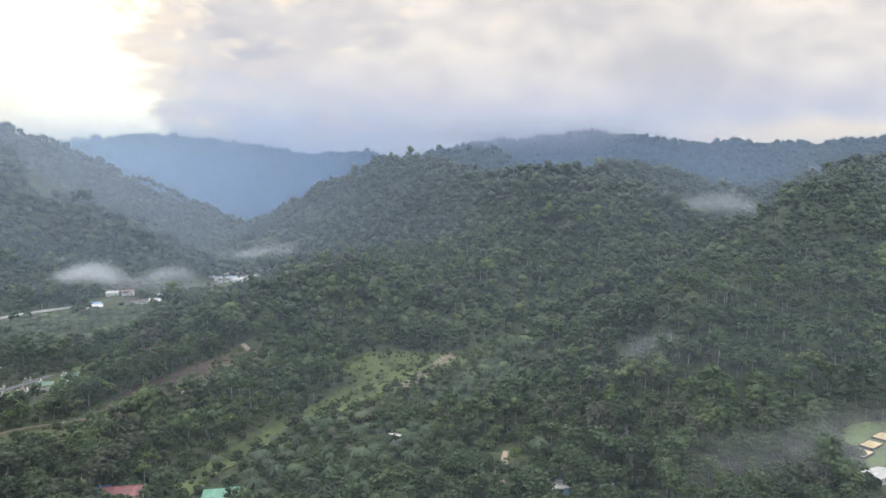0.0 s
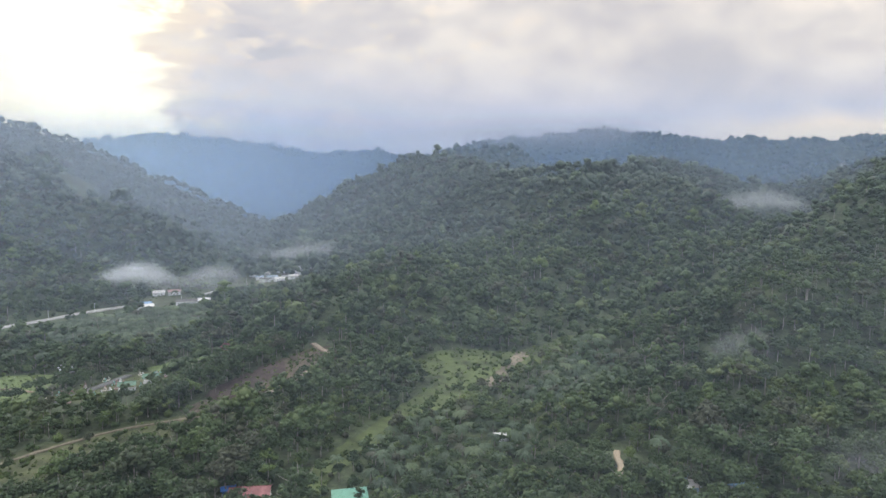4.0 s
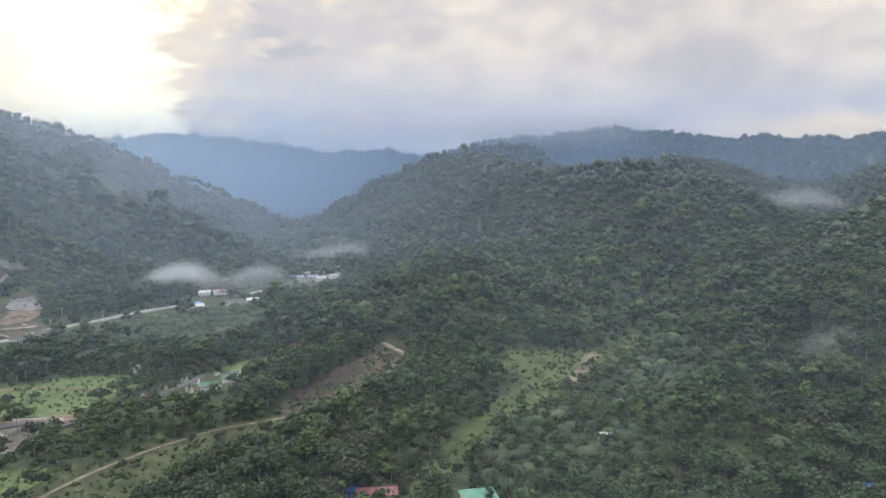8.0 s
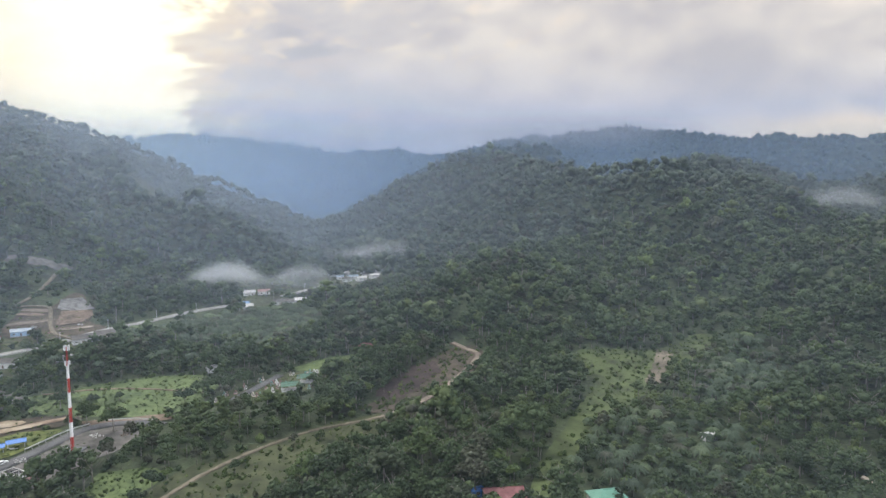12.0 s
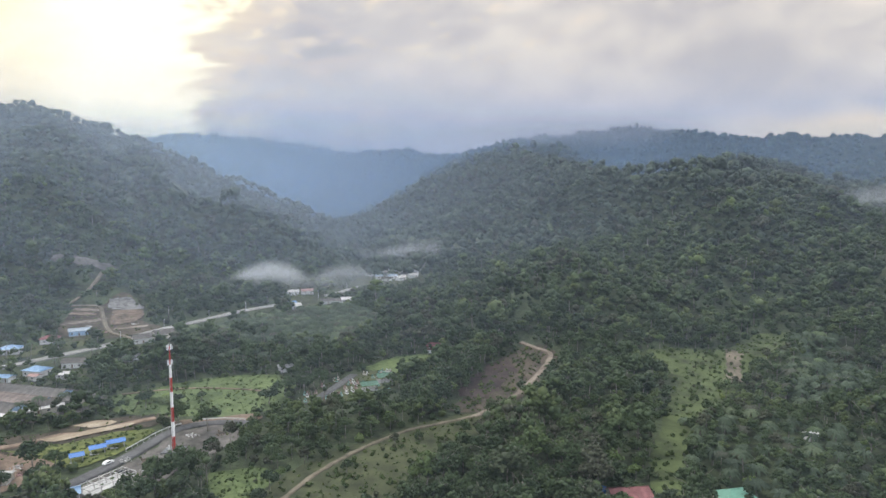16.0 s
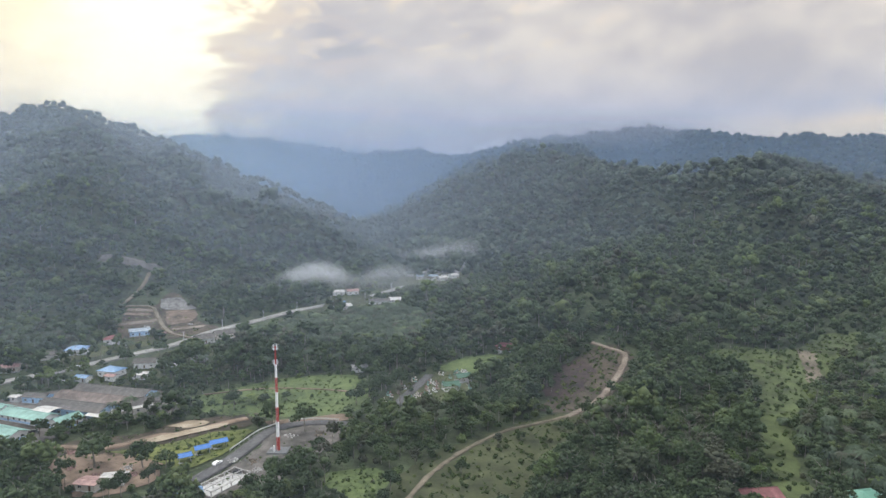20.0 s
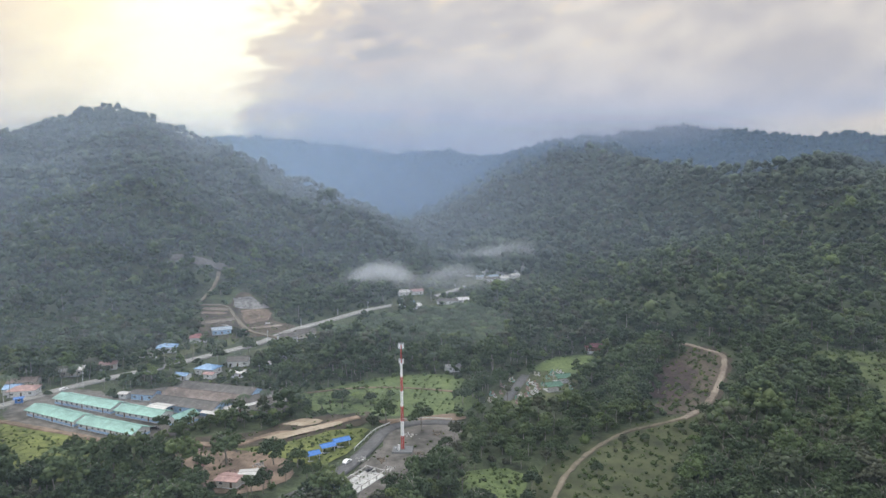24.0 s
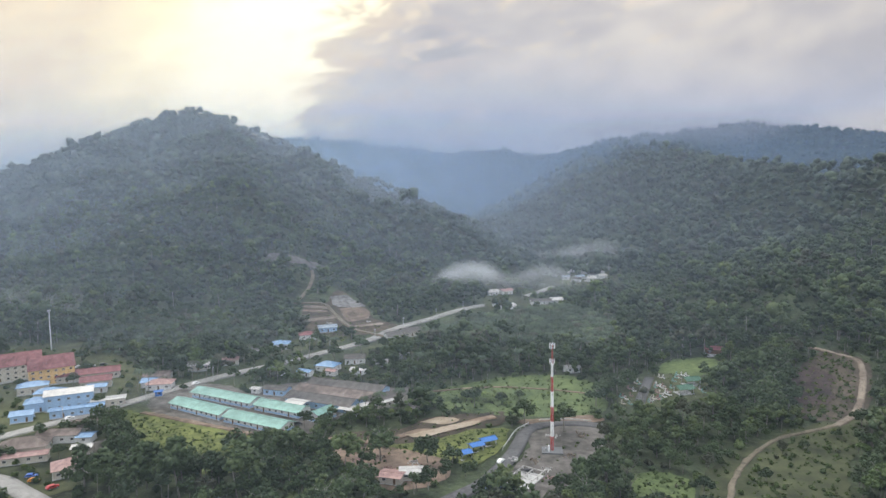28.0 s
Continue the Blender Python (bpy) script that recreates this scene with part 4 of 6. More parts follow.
patch("terrace_earth", [(-453, 531), (-432, 540), (-422, 510), (-434, 494)], M_dirt, "levelled red earth terrace", "ground", lift=1.3, gap=3, jitter=0.8, seed=28)
patch("terrace_strip", [(-481, 529), (-463, 532), (-462, 526), (-480, 523)], M_track, "bare brown building strip", "ground", lift=1.1, gap=3, jitter=0.8, seed=41)
patch("terrace_strip_middle", [(-479, 518), (-461, 521), (-460, 516), (-478, 513)], M_dirt, "bare brown building strip", "ground", lift=1.1, gap=3, jitter=0.8, seed=42)
patch("terrace_strip_lower", [(-470, 492), (-448, 511), (-446, 504), (-468, 486)], M_track, "bare pale building strip", "ground", lift=1.1, gap=3, jitter=0.8, seed=45)
patch("terrace_strip_pale", [(-427, 484), (-409, 497), (-406, 491), (-424, 479)], M_track, "bare pale building strip", "ground", lift=1.1, gap=3, jitter=0.8, seed=46)
ribbon("road_field_edge", [(-484, 293), (-461, 285), (-440, 278), (-419, 270)], 3.4, M_dirt, "muddy brown track between the field and the long blocks", "track", 0.6, 0.3, seed=15)
patch("dirt_bank", [(-302, 296), (-284, 300), (-266, 305), (-262, 298), (-280, 294), (-298, 291)], M_dirt, "reddish bank at the edge of the meadow", "ground", lift=0.55, gap=2.5, jitter=0.6, seed=43)
patch("mown_yard", [(-486, 252), (-478, 262), (-470, 256), (-476, 246)], M_gravel, "trodden yard between houses", "ground", lift=0.5, gap=2.5, jitter=0.6, seed=44)
ribbon("road_main", MAIN_ROAD, 7.5, M_road, "pale worn valley road", "road", 0.6, seed=1)
ribbon("road_side", SIDE_ROAD, 7, M_road, "pale side road by the houses", "road", 0.55, seed=2)
ribbon("road_access", ACCESS_ROAD, 6, M_asphalt, "new dark asphalt access road", "road", 0.6, seed=3)
ribbon("road_hill_track", HILL_TRACK[7:], 3.2, M_track, "pale clay track winding up the hill", "track", 0.9, 0.25, seed=4)
ribbon("road_orchard_track", HILL_TRACK[:8], 2.0, M_path, "narrow pale track through the orchard", "track", 0.85, 0.4, seed=14)
ribbon("road_cemetery", CEMETERY_ROAD, 5, M_asphalt, "grey cemetery lane", "road", 0.6, seed=5)
ribbon("road_quarry", QUARRY_TRACK, 3.0, M_path, "reddish pale earth track", "track", 1.4, 0.2, seed=6)
ribbon("road_mud", MUD_ROAD, 4.0, M_dirt, "pale muddy track by the stream", "track", 0.75, 0.25, seed=7)
ribbon("stream", STREAM, 2.6, M_water, "muddy pale stream between trees", "water", 0.5, 0.3, seed=8)
ribbon("road_field_path", FIELD_PATH, 1.8, M_dirt, "brown path across the meadow", "track", 0.6, 0.3, seed=9)
patch("water_pool", [(-346, 290), (-338, 297), (-328, 295), (-334, 288)], M_water, "muddy pool beside the stream", "water", lift=0.7, gap=2, jitter=0.5, seed=30)
patch("water_stream", [(-350, 273), (-340, 280), (-326, 290), (-318, 293), (-320, 288), (-332, 279), (-342, 271)], M_water, "shallow pale stream bend", "water", lift=0.95, gap=2, jitter=0.4, seed=31)

# ---------------------------------------------------------------- forest
def wooded(xs, ys):
    """True where trees may stand."""
    ok = np.ones(len(xs), bool)
    for poly in CLEARINGS:
        ok &= ~inside(poly, xs, ys)
    for line, width in LINES:
        ok &= ~near_line(line, xs, ys, width)
    return ok


def sunny_side(xs, ys):
    """Not the slopes that fall away behind a crest."""
    return ground_z(xs, ys + 20) - ground_z(xs, ys - 20) > -7


def mix_sizes(n, lo, hi, big, share_big, r):
    s = lo + (hi - lo) * r.beta(1.6, 2.4, n)
    b = r.uniform(0, 1, n) < share_big
    s[b] = r.uniform(hi, big, b.sum())
    return s


def forest(name, label, xs, ys, shapes, radius, height, material, seed, sink=0.0, squash=(0.8, 1.3)):
    v, f, t = plant(shapes, xs, ys, radius, height, seed, sink, squash)
    ob = new(name, mesh_from(name, v, f, material, smooth=True, tint=t))
    return tagged(ob, label, "trees", kind="stuff")


def trunks(name, label, xs, ys, height, radius, seed):
    """Straight tapered stems, four-sided."""
    r = np.random.RandomState(seed)
    zs = ground_z(xs, ys) - 0.4
    n = len(xs)
    V, ring = [], [(1, 0), (0, 1), (-1, 0), (0, -1)]
    lean = r.normal(0, 0.04, (n, 2))
    for h, q in ((0, 1.0), (1, 0.55)):
        for cx, cy in ring:
            hh = height * h
            V.append(np.stack([xs + cx * radius * q + lean[:, 0] * hh, ys + cy * radius * q + lean[:, 1] * hh, zs + hh], 1))
    V = np.stack(V, 1)
    base = np.array([[k, (k + 1) % 4, 4 + (k + 1) % 4, 4 + k] for k in range(4)])
    F = (base[None] + (np.arange(n) * 8)[:, None, None]).reshape(-1, 4)
    ob = new(name, mesh_from(name, V.reshape(-1, 3), F, M_bark))
    return tagged(ob, label, "trunks", kind="stuff")


def beside_open(xs, ys, reach):
    """True where open ground or a road lies within reach."""
    near = np.zeros(len(xs), bool)
    for a in range(6):
        near |= ~wooded(xs + reach * math.cos(a * math.pi / 3), ys + reach * math.sin(a * math.pi / 3))
    return near


front_shapes = [crown_shape(5, 130, 0.15, 10 + k, 1.0 + 0.22 * (k % 3), core=0.56, tilt=0.9, clumps=46, clump_size=0.18) for k in range(9)]
near_shapes = [crown_shape(4, 60, 0.16, 20 + k, 1.0 + 0.22 * (k % 3), core=0.66, tilt=0.8, clumps=25, clump_size=0.23) for k in range(9)]
mid_shapes = [crown_shape(4, 26, 0.15, 40 + k, 1.05 + 0.18 * (k % 3), core=0.85, tilt=0.7, clumps=16, clump_size=0.23) for k in range(9)]
hill_shapes = [crown_shape(2, 8, 0.2, 60 + k, 1.0 + 0.15 * (k % 3), core=0.95, tilt=0.6, clumps=5, clump_size=0.32) for k in range(9)]
far_shapes = [crown_shape(1, 0, 0.5, 80 + k, 0.6) for k in range(5)]
bush_shapes = [crown_shape(1, 34, 0.34, 100 + k, 0.7, core=0.9, tilt=0.8) for k in range(5)]
thicket_shapes = [crown_shape(1, 8, 0.3, 110 + k, 0.7, clumps=4, clump_size=0.4) for k in range(5)]
palm_shapes = [palm_shape(26, 120 + k, 0.12) for k in range(6)]

r_ = np.random.RandomState(5)
xs, ys = scatter(-900, 420, 182, 425, 7.9, 1, wooded)
FRONT = (ys < 246) & (xs > -560) & (xs < 190)
picked = np.where(FRONT)[0]
picked = picked[r_.permutation(len(picked))[:270]]
LONE_X, LONE_Y = xs[picked], ys[picked]
rest = np.ones(len(xs), bool)
rest[picked] = False
xs, ys = xs[rest], ys[rest]
rad = mix_sizes(len(xs), 2.8, 6.0, 8.6, 0.16, r_)
edge = beside_open(xs, ys, 5.5)
rad[edge] = np.minimum(rad[edge], 2.4 + 0.25 * rad[edge])
hgt = rad * r_.uniform(0.1, 1.0, len(xs)) + 0.4 + 1.8 * wobble(xs, ys, 30, 41)
up = r_.uniform(0, 1, len(xs)) < 0.10
hgt[up] += r_.uniform(2.0, 5.5, up.sum())
hgt = np.maximum(hgt, 0.4)
front = ys < 275
forest("front_forest", "leafy green trees at the near edge of the valley", xs[front], ys[front], front_shapes, rad[front], hgt[front], M_leaf, 9)
forest("valley_forest", "dense green tropical trees of the valley floor", xs[~front], ys[~front], near_shapes, rad[~front], hgt[~front], M_leaf, 1)
trunks("valley_trunks", "pale stems of the valley trees", xs, ys, hgt + rad * 0.5, 0.045 * rad, 1)
xs, ys = scatter(-900, 420, 182, 425, 9.0, 21, wooded)
forest("valley_undergrowth", "low green bushes between the trees", xs, ys, bush_shapes, r_.uniform(1.5, 3.2, len(xs)), np.full(len(xs), -0.3), M_leaf, 22)
xs, ys = scatter(-1000, 620, 425, 720, 11.2, 2, lambda a, b: wooded(a, b) & sunny_side(a, b))
rad = mix_sizes(len(xs), 4.4, 7.8, 10.6, 0.12, r_)
edge = beside_open(xs, ys, 7.0)
rad[edge] = np.minimum(rad[edge], 3.2 + 0.25 * rad[edge])
hgt = rad * r_.uniform(-0.05, 0.9, len(xs)) + 2.8 * wobble(xs, ys, 48, 42)
up = r_.uniform(0, 1, len(xs)) < 0.08
hgt[up] += r_.uniform(3.0, 8.0, up.sum())
young_wood = (xs > -310) & (xs < -165) & (ys > 575) & (ys < 700)
rad[young_wood], hgt[young_wood] = np.minimum(rad[young_wood], 4.2), np.minimum(hgt[young_wood], 0.3)
hgt = np.maximum(hgt, -0.1 * rad)
forest("slope_forest", "dense green rainforest on the lower hill slopes", xs, ys, mid_shapes, rad, hgt, M_leaf, 2)
ux, uy = scatter(-1000, 560, 425, 720, 9.8, 23, lambda a, b: wooded(a, b) & sunny_side(a, b))
forest("slope_undergrowth", "low green bushes between the slope trees", ux, uy, thicket_shapes, np.random.RandomState(24).uniform(2.2, 4.2, len(ux)), np.full(len(ux), -0.5), M_leaf, 25)
some = up | (r_.uniform(0, 1, len(xs)) < 0.04)
trunks("slope_trunks", "pale stems of the slope trees", xs[some], ys[some], (hgt + rad * 1.0)[some], 0.045 * rad[some], 2)
xs, ys = scatter(-1600, 1150, 715, 1480, 10.9, 3, sunny_side)
rad = mix_sizes(len(xs), 5.4, 9.2, 12.0, 0.1, r_)
hgt = rad * r_.uniform(-0.15, 0.75, len(xs)) + 3.0 * wobble(xs, ys, 62, 43)
hgt = np.maximum(hgt, -0.15 * rad)
forest("hill_forest", "dark green rainforest canopy on the hills", xs, ys, hill_shapes, rad, hgt, M_hill, 3)
steep = lambda a, b: wooded(a, b) & (ground_z(a, b + 20) - ground_z(a, b - 20) > 12.5)
xs, ys = scatter(-1300, 620, 540, 1000, 11.5, 7, steep)
rad = mix_sizes(len(xs), 4.2, 7.0, 9.0, 0.08, r_)
forest("steep_forest", "dense rainforest canopy on the steep hillsides", xs, ys, hill_shapes, rad, rad * r_.uniform(0.0, 0.8, len(xs)), M_hill, 7)
xs, ys = scatter(-460, 160, -60, 182, 13, 8)
rad = mix_sizes(len(xs), 5.0, 7.4, 9.0, 0.1, r_)
forest("near_forest", "dense green trees of the valley floor below the flight", xs, ys, hill_shapes, rad, rad * r_.uniform(0.0, 0.5, len(xs)), M_leaf, 8)
xs, ys = scatter(-3600, 2700, 1500, 3450, 26, 4, sunny_side)
rad = mix_sizes(len(xs), 14, 20, 23, 0.05, r_)
hgt = r_.uniform(-9.5, -7.0, len(xs))
forest("mountain_forest", "hazy rainforest on the far mountains", xs, ys, far_shapes, rad, hgt, M_far, 4)

# oil palms, in rows
def palm_rows(poly, gap, seed, name, label, lo, hi):
    r = np.random.RandomState(seed)
    c = np.array(poly)
    px_, py_ = np.meshgrid(np.arange(c[:, 0].min(), c[:, 0].max(), gap), np.arange(c[:, 1].min(), c[:, 1].max(), gap * 0.87))
    px_ = px_ + (np.arange(px_.shape[0]) % 2)[:, None] * gap / 2
    px_, py_ = px_.ravel() + r.uniform(-0.9, 0.9, px_.size), py_.ravel() + r.uniform(-0.9, 0.9, px_.size)
    ok = inside(poly, px_, py_)
    for line, width in LINES:
        ok &= ~near_line(line, px_, py_, width)
    px_, py_ = px_[ok], py_[ok]
    rd = r.uniform(lo, hi, len(px_))
    ht = rd * r.uniform(0.6, 1.3, len(px_))
    forest(name, label, px_, py_, palm_shapes, rd, ht, M_palm, seed)
    trunks(name + "_stems", "short thick palm stems", px_, py_, ht + 0.4, np.full(len(px_), 0.35), seed)


palm_rows(PALMS_A, 8.0, 31, "oil_palms_valley", "rows of grey-green oil palms on the valley floor", 4.2, 5.6)
palm_rows(PALMS_B, 7.8, 32, "oil_palms_knoll", "oil palms on the round knoll", 4.0, 5.2)
palm_rows(PALMS_C, 9.6, 33, "oil_palms_near", "tall oil palms between the trees", 3.4, 4.7)
palm_rows(PALMS_D, 7.4, 34, "oil_palms_slope", "young oil palms on the lower slope", 3.2, 4.4)


mx, my = scatter(-620, 70, 200, 500, 6.6, 35, lambda a, b: (inside(PALMS_B, a, b) | inside(PALMS_C, a, b) | inside(PALMS_D, a, b)) & (np.random.RandomState(6).uniform(0, 1, len(a)) < 0.7))
mr = r_.uniform(1.8, 4.2, len(mx))
forest("palm_grove_trees", "leafy trees and bushes between the palms", mx, my, near_shapes, mr, mr * r_.uniform(0.2, 1.1, len(mx)), M_leaf, 36)

# shrubs, seedlings and grass tufts of the open ground
def tufts(poly, count, seed, lo, hi, name, label, material, shapes=None):
    r = np.random.RandomState(seed)
    c = np.array(poly)
    tx, ty = r.uniform(c[:, 0].min(), c[:, 0].max(), count * 3), r.uniform(c[:, 1].min(), c[:, 1].max(), count * 3)
    ok = inside(poly, tx, ty)
    for line, width in LINES:
        ok &= ~near_line(line, tx, ty, width * 0.5)
    tx, ty = tx[ok][:count], ty[ok][:count]
    s = lo + (hi - lo) * r.beta(1.2, 3.0, len(tx))
    forest(name, label, tx, ty, shapes or bush_shapes, s, np.full(len(tx), 0.1), material, seed)


small_shapes = [crown_shape(1, 12, 0.5, 140 + k, 0.6) for k in range(4)]
for k, (poly, count, lo, hi, name, label) in enumerate((
        (FIELD_N, 420, 0.3, 1.6, "meadow_tufts", "clumps of wild yam and grass in the meadow"),
        (FIELD_W, 800, 0.3, 1.2, "field_tufts", "high yellow-green grass clumps"),
        (FIELD_E, 200, 0.3, 1.4, "clearing_tufts", "grass clumps in the clearing"),
        (ORCHARD, 480, 0.3, 1.9, "orchard_shrubs", "young orchard shrubs in thin grass"),
        (CUT_SLOPE, 500, 0.3, 2.0, "slope_shrubs", "scattered shrubs on the cut slope"),
        (GLADE, 950, 0.3, 2.4, "glade_shrubs", "shrubs and high grass in the glade"),
        (YELLOW_BANK, 300, 0.3, 1.4, "bank_shrubs", "grass clumps on the bank"),
        (RIVER_BANK, 120, 0.3, 1.4, "bank_tufts", "grass clumps on the muddy bank"),
        (VILLAGE_W, 420, 0.4, 2.8, "village_shrubs", "garden shrubs between the houses"),
        (CEMETERY, 90, 0.3, 1.3, "cemetery_shrubs", "small shrubs between the graves"),
        (QUARRY, 160, 0.3, 1.6, "quarry_shrubs", "scattered shrubs on the stripped ground"),
        (HOMES, 160, 0.4, 2.2, "garden_shrubs", "garden shrubs round the houses"),
        (HOMES_E, 200, 0.4, 2.4, "yard_shrubs", "shrubs round the houses"),
        (ROADSIDE, 120, 0.5, 2.4, "roadside_shrubs", "shrubs by the roadside houses"),
        (FAR_VILLAGE, 140, 0.5, 3.0, "far_village_shrubs", "shrubs between the far houses"),
        (TOWER_YARD, 60, 0.3, 1.3, "yard_tufts", "weeds at the edge of the gravel yard"),
        (MUD_YARD, 70, 0.3, 1.4, "mud_tufts", "weeds on the bare earth"))):
    tufts(poly, count, 50 + k, lo, hi, name, label, M_shrub, small_shapes if hi < 1.6 else bush_shapes)

# ---------------------------------------------------------------- buildings
def pane_mesh(w, h):
    bm = bmesh.new()
    box(bm, -w / 2 + 0.06, w / 2 - 0.06, -0.03, 0.02, 0.06, h - 0.06)
    me = bpy.data.meshes.new("pane")
    bm.to_mesh(me)
    bm.free()
    me.materials.append(M_glass)
    return me


def frame_mesh(w, h, material):
    bm = bmesh.new()
    for x0, x1, z0, z1 in ((-w / 2, w / 2, 0, 0.08), (-w / 2, w / 2, h - 0.08, h), (-w / 2, -w / 2 + 0.08, 0.08, h - 0.08), (w / 2 - 0.08, w / 2, 0.08, h - 0.08), (-0.03, 0.03, 0.08, h - 0.08)):
        box(bm, x0, x1, -0.07, 0.03, z0, z1)
    me = bpy.data.meshes.new("window_frame")
    bm.to_mesh(me)
    bm.free()
    me.materials.append(material)
    return me


def door_mesh():
    bm = bmesh.new()
    box(bm, -0.45, 0.45, -0.05, 0.03, 0, 2.05, 0.02)
    me = bpy.data.meshes.new("door")
    bm.to_mesh(me)
    bm.free()
    me.materials.append(M_wood)
    return me


PANE, FRAME, DOOR = pane_mesh(1.4, 1.1), frame_mesh(1.4, 1.1, M_white), door_mesh()


def slab(bm, quad, thick):
    """A sheet with thickness below four corners."""
    top = [bm.verts.new(p) for p in quad]
    low = [bm.verts.new((p[0], p[1], p[2] - thick)) for p in quad]
    n = len(quad)
    bm.faces.new(top)
    bm.faces.new(low[::-1])
    for k in range(n):
        bm.faces.new((top[k], low[k], low[(k + 1) % n], top[(k + 1) % n]))


def house(name, x, y, turn, L, W, eave, rise, roof, wall, label, category="house", hip=False, group="", over=0.7, storeys=1, open_sides=False, base_wall=None, gap=3.4):
    """A building with its long side along x, its roof on walls or posts, windows and doors on all floors."""
    c, s = math.cos(radians(turn)), math.sin(radians(turn))
    corners = [gz(x + c * a - s * b, y + s * a + c * b) for a in (-L / 2, L / 2) for b in (-W / 2, W / 2)]
    z = max(corners) + 0.35
    deep = max(corners) - min(corners) + 1.2
    t = thing(name, x, y, z, turn, label, category, group)
    l, w, ol, ow = L / 2, W / 2, L / 2 + over, W / 2 + over
    bm = bmesh.new()
    box(bm, -l - 0.25, l + 0.25, -w - 0.25, w + 0.25, -deep, 0.12, 0.03)
    part("plinth", bm, M_concrete, t, "grey concrete plinth")
    if open_sides:
        me = None
        for a in np.linspace(-l + 0.2, l - 0.2, max(2, round(L / 5) + 1)):
            for b in (-w + 0.2, w - 0.2):
                if me is None:
                    bm = bmesh.new()
                    box(bm, -0.11, 0.11, -0.11, 0.11, 0.12, eave, 0.02)
                    p = part("post", bm, M_steel, t)
                    p.location = (a, b, 0)
                    me = p.data
                else:
                    share("post", me, t, pose(a, b, 0))
    else:
        bm = bmesh.new()
        v = [bm.verts.new(p) for p in ((-l, -w, 0.12), (l, -w, 0.12), (l, w, 0.12), (-l, w, 0.12), (-l, -w, eave), (l, -w, eave), (l, w, eave), (-l, w, eave))]
        for q in ((0, 1, 5, 4), (1, 2, 6, 5), (2, 3, 7, 6), (3, 0, 4, 7)):
            bm.faces.new([v[k] for k in q])
        if not hip:
            h = rise * (w / ow) if ow else rise
            g1, g2 = bm.verts.new((-l, 0, eave + h)), bm.verts.new((l, 0, eave + h))
            bm.faces.new((v[7], v[4], g1))
            bm.faces.new((v[5], v[6], g2))
        part("wall", bm, wall, t)
        if base_wall is not None:
            bm = bmesh.new()
            for x0, x1, y0, y1 in ((-l - 0.03, l + 0.03, -w - 0.03, -w), (-l - 0.03, l + 0.03, w, w + 0.03), (-l - 0.03, -l, -w, w), (l, l + 0.03, -w, w)):
                box(bm, x0, x1, y0, y1, 0.12, 1.0)
            part("wall_band", bm, base_wall, t, "painted lower wall band")
        n = max(1, int((L - 1.2) / gap))
        for f in range(storeys):
            zf = 0.12 + f * (eave - 0.12) / storeys
            for k in range(n):
                a = (k - (n - 1) / 2) * (L / n)
                for side, turned in ((-w, 0), (w, 180)):
                    if f == 0 and k % 4 == 1:
                        share("door", DOOR, t, pose(a, side, zf, 0, 0, turned))
                    else:
                        wn = share("window", FRAME, t, pose(a, side, zf + 0.95, 0, 0, turned))
                        share("pane", PANE, wn)
            if W > 6:
                for side, turned in ((-l, -90), (l, 90)):
                    wn = share("window", FRAME, t, pose(side, W * 0.2, zf + 0.95, 0, 0, turned))
                    share("pane", PANE, wn)
    # roof
    e = eave + 0.02
    bm = bmesh.new()
    top = e + rise
    if hip:
        r = max(0.3, ol - ow)
        for q in (((-ol, -ow, e), (ol, -ow, e), (r, 0, top), (-r, 0, top)), ((ol, ow, e), (-ol, ow, e), (-r, 0, top), (r, 0, top))):
            slab(bm, q, 0.12)
        slab(bm, ((ol, -ow, e), (ol, ow, e), (r, 0, top)), 0.12)
        slab(bm, ((-ol, ow, e), (-ol, -ow, e), (-r, 0, top)), 0.12)
        ridge_half = r
    else:
        slab(bm, ((-ol, -ow, e), (ol, -ow, e), (ol, 0, top), (-ol, 0, top)), 0.12)
        slab(bm, ((ol, ow, e), (-ol, ow, e), (-ol, 0, top), (ol, 0, top)), 0.12)
        ridge_half = ol
    rf = part("roof", bm, roof, t)
    bm = bmesh.new()
    rod(bm, (-ridge_half, 0, top + 0.02), (ridge_half, 0, top + 0.02), 0.13, sides=6)
    part("ridge_cap", bm, roof, rf)
    return t


G1 = "long green-roofed blocks"
for x, y, tn, L in ((-455.2, 296.4, -24.5, 36), (-419.8, 281.0, -22, 35), (-450.4, 313.6, -21.8, 41), (-415.4, 299.6, -21, 27.5)):
    house("long_block", x, y, tn, L, 9, 2.8, 1.9, M_mint, M_white, "long single-storey block with a mint-green sheet roof", "building", group=G1, base_wall=M_bluewall, over=0.9)
house("small_block", -393, 292, 62, 11, 8, 3.2, 1.9, M_mint, M_white, "small block with a mint-green sheet roof", "building", base_wall=M_bluewall)

G2 = "low dark sheds"
for x, y, L, tn, roof_ in ((-398, 309, 38, -18, M_greyroof), (-393.5, 320.5, 45, -17, M_brownroof), (-391, 332, 44, -16, M_greyroof)):
    house("market_shed", x, y, tn, L, 10.6, 3.6, 2.3, roof_, M_bluewall, "low wide shed with a weathered dark roof", "shed", group=G2, over=1.0, gap=5)
house("market_shed", -366, 318, 42, 26, 9, 3.6, 1.7, M_greyroof, M_cream, "shed with a steeper weathered dark roof", "shed", group=G2, over=0.9, gap=5)
house("annex", -370.5, 308, 40, 17, 5, 3.0, 0.6, M_zinc, M_cream, "lean annex with a pale zinc roof", "shed")
